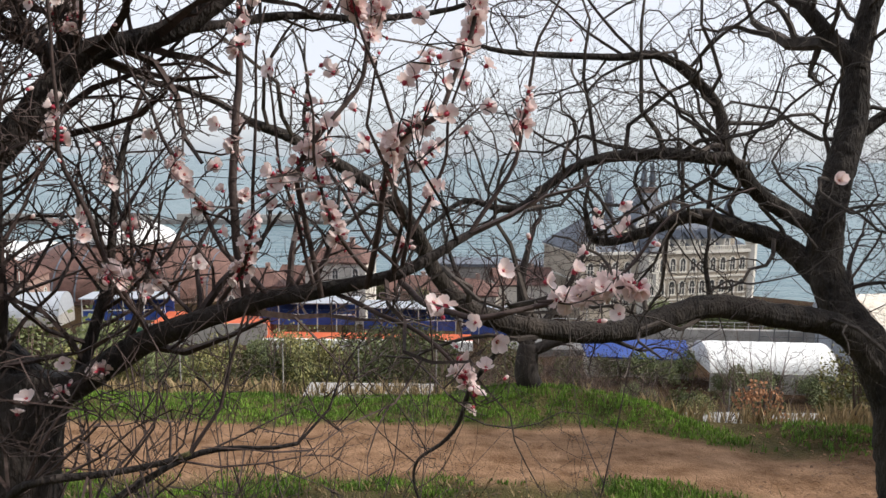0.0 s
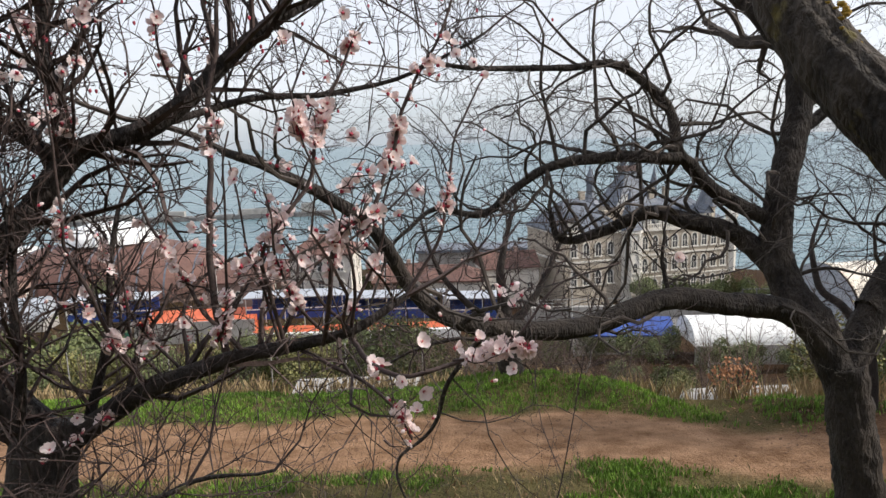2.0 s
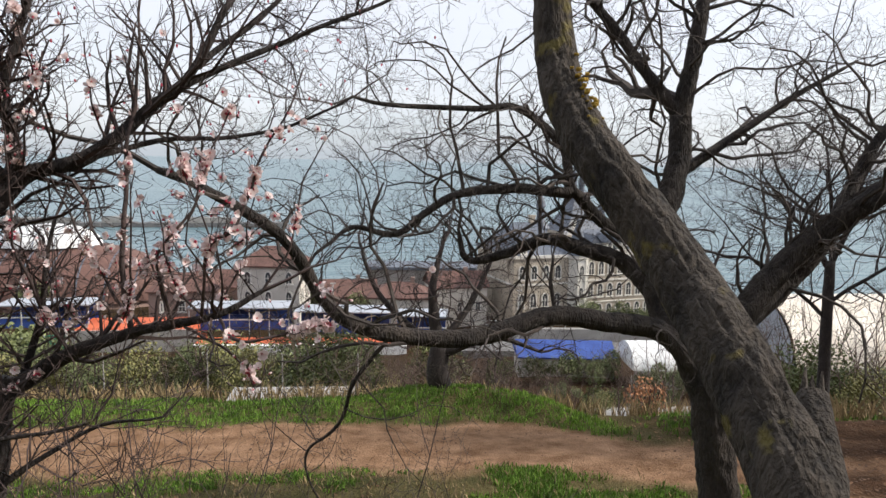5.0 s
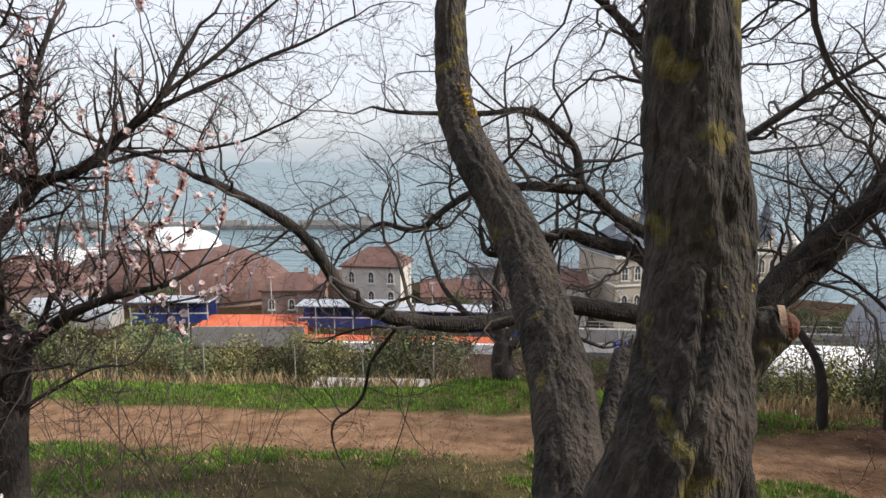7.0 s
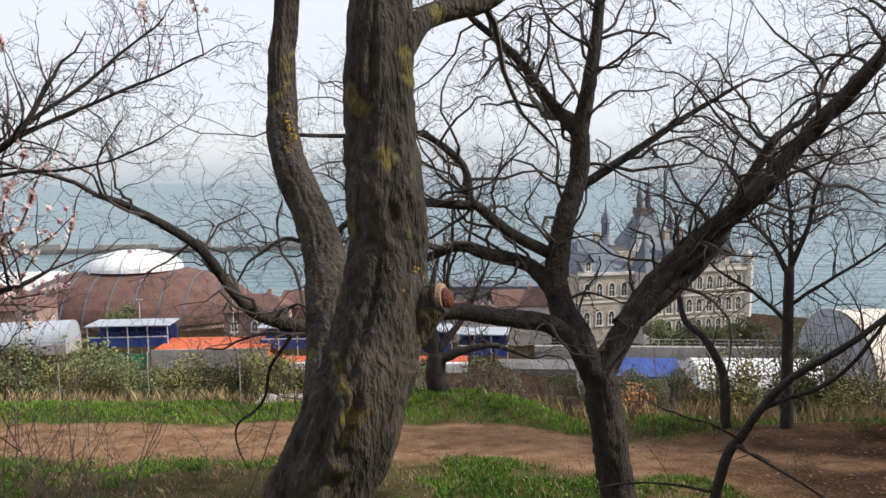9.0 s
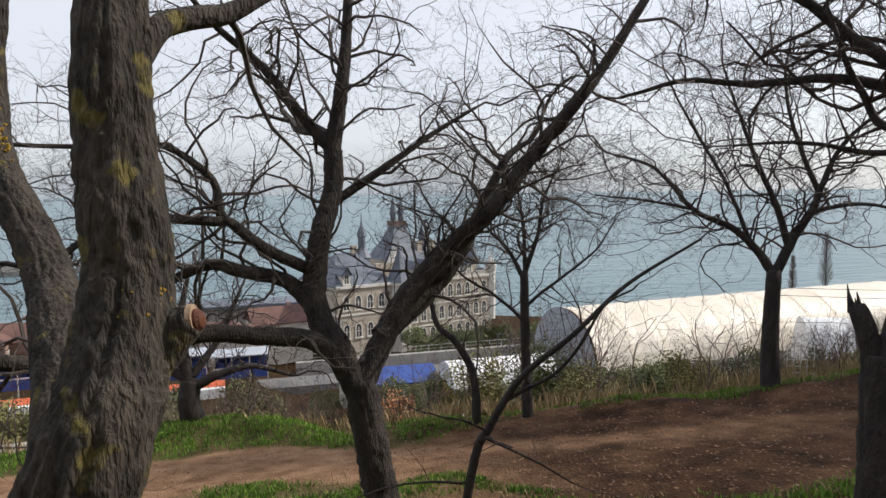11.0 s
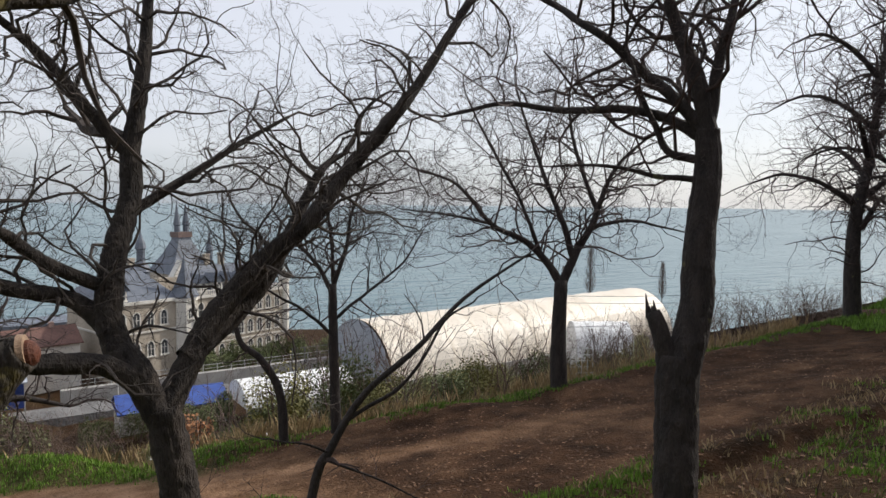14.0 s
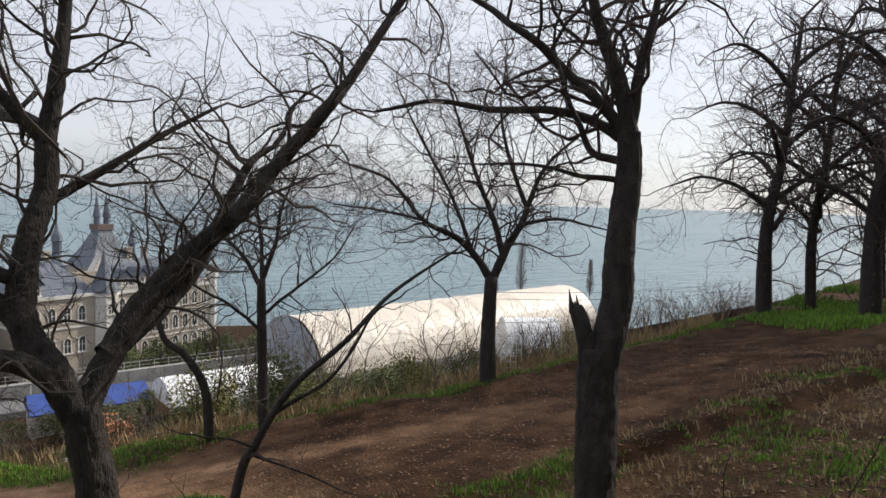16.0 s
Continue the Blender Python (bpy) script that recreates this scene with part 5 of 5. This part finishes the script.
house(-16.0, 106.5, -21.4, 9.4, 8, 6.4, 2.8, -6, PLASTER, "pale house with a red hipped roof and white side", rows=2)
house(-31.0, 112.0, -24.0, 10, 8, 4.0, 2.6, 4, PINKWALL, "low house with a faded red roof")
house(-24.0, 118.0, -25.0, 8, 7, 4.5, 2.4, -10, PINKWALL, "low house with a faded red roof", True)
house(-5.0, 115.0, -25.5, 9, 7, 4.0, 2.4, 6, PINKWALL, "low house with a faded red roof", True)
house(4.0, 112.0, -25.2, 10, 8, 4.2, 2.2, -5, PLASTER, "low pale house with a faded red roof")
house(14.0, 120.0, -26.0, 10, 7, 5.2, 2.4, 8, PLASTER, "pale house with a red roof", True)
house(-74.0, 112.0, -24.5, 12, 9, 5.0, 3.0, 10, PINKWALL, "low house with a faded red roof")
house(-88.0, 124.0, -24.5, 11, 9, 5.0, 3.0, -8, PINKWALL, "pale house with a red roof")
arch = place("arched_store", "low pale arched store beside the pavilions", "building", -69.0, 99.0, -22.6, 12)
part("roof", vault(0, 12, 3.6, 3.0, ribs=9), GREY_SHEET, arch)
part("end_wall", vault_end(0.02, 3.5, 2.95), GREY_SHEET, arch)
part("end_wall", vault_end(11.98, 3.5, 2.95), GREY_SHEET, arch)
part("plinth", boxes((0, 12, -3.7, 3.7, -2.5, 0.02)), CONCRETE, arch)
quay = place("quay_building", "long dark low building on the quay", "building", 14.0, 140.0, -27.5, -2)
part("wall", boxes((-16, 24, 0, 8, -3, 6.0)), CONCRETE, quay)
part("roof", boxes((-16.5, 24.5, -0.6, 8.6, 6.0, 6.6)), SLATE, quay)


# open blue pavilions with pale roofs, and a red court between them
def pavilion(x, y, z, w, rz, label="open pavilion with blue panels and a pale flat roof"):
    ob = place("pavilion", label, "pavilion", x, y, z, rz, "pavilions by the courts")
    part("roof", boxes((-0.3, w + 0.3, -0.4, 4.2, 2.95, 3.1)), GREY_SHEET, ob, "pale flat roof")
    part("back_panel", boxes((0, w, 3.6, 3.8, 0, 2.4)), BLUE, ob)
    part("front_panel", boxes((0, w, 0, 0.15, 0.1, 1.35)), BLUE, ob)
    part("band", boxes((0, w, -0.02, 0.16, 1.36, 1.5)), WHITE, ob)
    n = int(w / 3) + 1
    for k in range(n + 1):
        xx = w * k / n
        part("post", boxes((xx - 0.06, xx + 0.06, -0.25, -0.13, -3.2, 2.95)), PALE_POST, ob)
    for k in range(int(w / 1.1)):
        part("seat_back", boxes((0.3 + 1.1 * k, 1.1 + 1.1 * k, 1.9, 2.05, 0.2, 1.7)), BLUE, ob)
    return ob


pavilion(-47.0, 87.0, -20.5, 10.5, 4)
pavilion(-24.0, 87.5, -20.9, 12.6, 1)
pavilion(-10.4, 87.7, -21.4, 12.2, -3)
pavilion(2.6, 87.0, -21.8, 6.6, -4)
court = place("red_court", "flat orange-red sports court with a low concrete kerb", "sports court", -37.0, 84.0, -20.5, 3)
part("surface", boxes((0, 14.5, 0, 7, -3.0, 0.5)), ORANGE, court)
part("kerb", boxes((-0.2, 14.7, -0.25, -0.02, -3.0, 0.56)), CONCRETE, court)
strip = place("red_strip", "narrow orange-red running strip before the pavilions", "sports court", -22.2, 82.6, -21.9, -1)
part("surface", boxes((0, 26, 0, 3.2, -2.5, 0.6)), ORANGE, strip)
part("kerb", boxes((0, 26, -0.9, -0.05, -2.5, 0.66)), WHITE, strip, "broad white kerb")
green = place("green_court", "green fabric windbreak beside the court", "windbreak", -42.5, 83.0, -22.3, 4)
part("cloth", boxes((0, 5.0, 0, 0.1, 0, 2.0)), GREENPAINT, green)
for x in (0, 2.5, 5.0):
    part("post", boxes((x, x + 0.1, -0.12, -0.02, -0.5, 2.3)), PALE_POST, green)

# blue flat roof and white ribbed tent
kiosk = place("blue_roofed_kiosk", "low kiosk with a broad blue roof", "kiosk", 16.9, 77.2, -23.0, -5)
part("wall", boxes((0.2, 11.8, 0.4, 5, -4.5, 1.6)), PLASTER, kiosk)
acc = Acc()
acc.face([(0, -0.2, 1.5), (12, -0.2, 1.5), (12, 3.0, 2.9), (0, 3.0, 2.9)])
acc.face([(12, 6, 1.5), (0, 6, 1.5), (0, 3.0, 2.9), (12, 3.0, 2.9)])
acc.box(0, 12, -0.2, 6, 1.35, 1.49)
part("roof", acc, BLUE, kiosk, "broad blue roof")
for k in range(7):
    part("post", boxes((0.2 + 1.9 * k, 0.32 + 1.9 * k, -0.1, 0.02, -4.5, 1.35)), PALE_POST, kiosk)
tent = place("white_tent", "white ribbed tent roof among the shrubs", "tent", 29.2, 74.5, -21.5, -3)
part("roof", vault(0, 13.5, 3.4, 2.6, ribs=15), WHITE, tent)
part("end_wall", vault_end(0.01, 3.35, 2.55), WHITE, tent)
part("end_wall", vault_end(13.49, 3.35, 2.55), WHITE, tent)
part("skirt", boxes((0, 13.5, -3.5, -3.35, -4.5, 0.1)), CONCRETE, tent)

# breakwater, lamp posts, poplars
pier = place("breakwater", "long dark stone breakwater with low buildings", "breakwater", -212, 308, SEA_Z - 1, 5.5)
prng = random.Random(3)
STONES = [boxes((0, 2.42, -3 + prng.uniform(-0.5, 0.5), 3 + prng.uniform(-0.5, 0.5), 0, 3.0 + prng.uniform(-0.3, 0.3))).mesh("stone_block", [ROCK]) for k in range(6)]
for k in range(70):
    part("stone_block", prng.choice(STONES), None, pier).location = (2.4 * k, 0, 0)
for x, w, h in ((14, 19, 2.5), (48, 29, 2.0), (89, 12, 2.6), (125, 19, 2.4), (154, 6, 4.0)):
    part("shed", boxes((x, x + w, -1.8, 1.8, 3, 3 + h)), CONCRETE, pier)
for x, y, z, h in ((-42.2, 92, -22, 7.2), (-29.3, 93, -22.2, 7.2), (-6.0, 92, -22.5, 7.0), (19.5, 90, -23.5, 7.5), (-60, 95, -22, 7)):
    lp = place("lamp_post", "thin pale lamp post by the courts", "lamp post", x, y, z, 0, "lamp posts by the courts")
    part("pole", Acc().lathe(0, 0, [(0.09, -1), (0.06, h)], 6), PALE_POST, lp)
    part("head", boxes((-0.4, 0.4, -0.1, 0.1, h, h + 0.12)), PALE_POST, lp)


def poplar(x, y, z, h, seed):
    ob = place("poplar", "tall narrow leafless poplar by the shore", "tree", x, y, z, 0, "poplars by the shore")
    prng = random.Random(seed)
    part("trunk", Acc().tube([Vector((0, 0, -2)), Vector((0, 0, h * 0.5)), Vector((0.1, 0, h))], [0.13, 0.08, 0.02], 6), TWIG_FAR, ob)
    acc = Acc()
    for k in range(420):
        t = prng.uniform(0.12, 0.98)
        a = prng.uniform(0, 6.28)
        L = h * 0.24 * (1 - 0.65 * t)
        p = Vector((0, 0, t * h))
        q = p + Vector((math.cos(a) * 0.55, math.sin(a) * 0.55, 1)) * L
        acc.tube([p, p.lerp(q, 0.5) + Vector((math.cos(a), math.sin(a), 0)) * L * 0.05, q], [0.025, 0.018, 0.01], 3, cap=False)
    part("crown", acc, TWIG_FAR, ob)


poplar(155.0, 132.0, -27.5, 17, 1)
poplar(146.0, 134.0, -27.5, 11, 2)
poplar(170.0, 118.0, -27.0, 12, 3)

# evergreen and brown clumps between the buildings
crng = random.Random(17)
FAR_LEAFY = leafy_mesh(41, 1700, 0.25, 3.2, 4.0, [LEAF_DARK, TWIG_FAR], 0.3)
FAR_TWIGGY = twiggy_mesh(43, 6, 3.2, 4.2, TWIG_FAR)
for k in range(120):
    x, y = crng.uniform(-80, 70), crng.uniform(28, 74)
    s = crng.uniform(0.7, 1.15) * (0.42 if 0.16 * y < x < 0.62 * y + 2 else 1)
    mesh, lab, nm = (FAR_LEAFY, "evergreen shrub on the lower bank", "shrub") if crng.random() < 0.4 else (FAR_TWIGGY, "leafless brown thicket on the lower bank", "thicket")
    ob = thing(nm, lab, "shrub", "shrubs on the lower bank")
    ob.matrix_basis = Matrix.LocRotScale((x, y, ground_z(x, y) - 0.2), Euler((0, 0, crng.uniform(0, 6))), (s, s, s))
    part("foliage" if mesh is FAR_LEAFY else "crown", mesh, None, ob)
for k in range(26):
    x = 13 + 1.25 * k + crng.uniform(-0.4, 0.4)
    y = crng.uniform(72.5, 74.5) if x < 27.5 else crng.uniform(66.5, 68.5)
    s = crng.uniform(0.8, 1.05)
    mesh, lab, nm = (FAR_LEAFY, "evergreen shrub on the lower bank", "shrub") if k % 3 else (FAR_TWIGGY, "leafless brown thicket on the lower bank", "thicket")
    ob = thing(nm, lab, "shrub", "shrubs on the lower bank")
    ob.matrix_basis = Matrix.LocRotScale((x, y, ground_z(x, y) - 0.2), Euler((0, 0, crng.uniform(0, 6))), (s * 0.7, s * 0.7, s * 0.85))
    part("foliage" if mesh is FAR_LEAFY else "crown", mesh, None, ob)
for k in range(70):
    x, y = crng.uniform(-95, 75), crng.uniform(94, 150)
    if 18 < x < 62 and y > 108 or x > 50 and y < 100:
        continue
    s = crng.uniform(0.8, 1.3)
    mesh = FAR_LEAFY if crng.random() < 0.35 else FAR_TWIGGY
    ob = thing("park_tree" if mesh is FAR_TWIGGY else "evergreen", "leafless tree among the houses" if mesh is FAR_TWIGGY else "dark evergreen among the houses", "tree", "trees among the houses")
    ob.matrix_basis = Matrix.LocRotScale((x, y, ground_z(x, y) - 0.2), Euler((0, 0, crng.uniform(0, 6))), (s, s, s))
    part("foliage" if mesh is FAR_LEAFY else "crown", mesh, None, ob)
for k in range(14):
    x = 36 + 1.7 * k
    ob = thing("evergreen", "dark evergreen before the castle", "tree", "evergreens before the castle")
    s = crng.uniform(0.8, 1.2)
    ob.matrix_basis = Matrix.LocRotScale((x, 112.5 - 0.18 * (x - 36) + crng.uniform(-1, 1), -27.6), Euler((0, 0, crng.uniform(0, 6))), (s * 0.8, s * 0.8, s * 1.1))
    part("foliage", FAR_LEAFY, None, ob)

# post, trellis and concrete edging near the brink
post = place("utility_post", "grey wooden utility post beside the brink", "post", 12.75, 8.25, ground_z(12.75, 8.25), 0)
part("pole", Acc().lathe(0, 0, [(0.045, -0.3), (0.036, 2.1)], 8), CONCRETE, post)
trellis = place("trellis", "pale metal lattice panel standing by the brink", "trellis", 13.4, 8.4, ground_z(13.4, 8.4), -30)
for k in range(5):
    part("upright", boxes((0.13 * k, 0.13 * k + 0.015, 0, 0.015, -0.1, 0.85)), PALE_POST, trellis)
for k in range(6):
    part("bar", boxes((0, 0.535, 0.016, 0.03, 0.08 + 0.14 * k, 0.095 + 0.14 * k)), PALE_POST, trellis)
for x0, x1, y in ((-3.2, -0.2, 14.3), (5.9, 9.4, 14.6)):
    edging = place("concrete_edging", "pale concrete edging below the brink", "kerb", x0, y, ground_z((x0 + x1) / 2, y) - 0.3, 0, kind="structure")
    part("slab", boxes((0, x1 - x0, 0, 1.3, -0.8, 0.22)), CONCRETE, edging)
for x, y in ((-6.5, 16.0), (-4.0, 16.2), (-0.15, 16.3), (-9.0, 16.0), (-2.1, 16.2), (7.4, 16.5)):
    fp = place("fence_post", "thin pale fence post on the bank", "post", x, y, ground_z(x, y), 0, "fence posts on the bank")
    part("pole", Acc().lathe(0, 0, [(0.02, -0.3), (0.016, 1.4)], 6), CONCRETE, fp)

post_z = ground_z(12.75, 8.25)
for k, dz in enumerate((2.05, 1.9, 1.35)):
    wire = place("overhead_wire", "thin dark sagging overhead wire", "wire", 0, 0, 0, 0, "overhead wires")
    a, b = Vector((12.75, 8.25, post_z + dz)), Vector((46.0, 9.0, 0.6 - 0.5 * k))
    part("strand", Acc().tube([a.lerp(b, t / 12) - Vector((0, 0, 0.9 * 4 * (t / 12) * (1 - t / 12))) for t in range(13)], [0.007] * 13, 4), STEEL, wire)
far_pole = place("utility_post", "grey wooden utility post among the bushes", "post", 46.0, 9.0, ground_z(46.0, 9.0), 0)
part("pole", Acc().lathe(0, 0, [(0.1, -0.3), (0.08, max(1.0, 0.8 - ground_z(46.0, 9.0)))], 8), CONCRETE, far_pole)
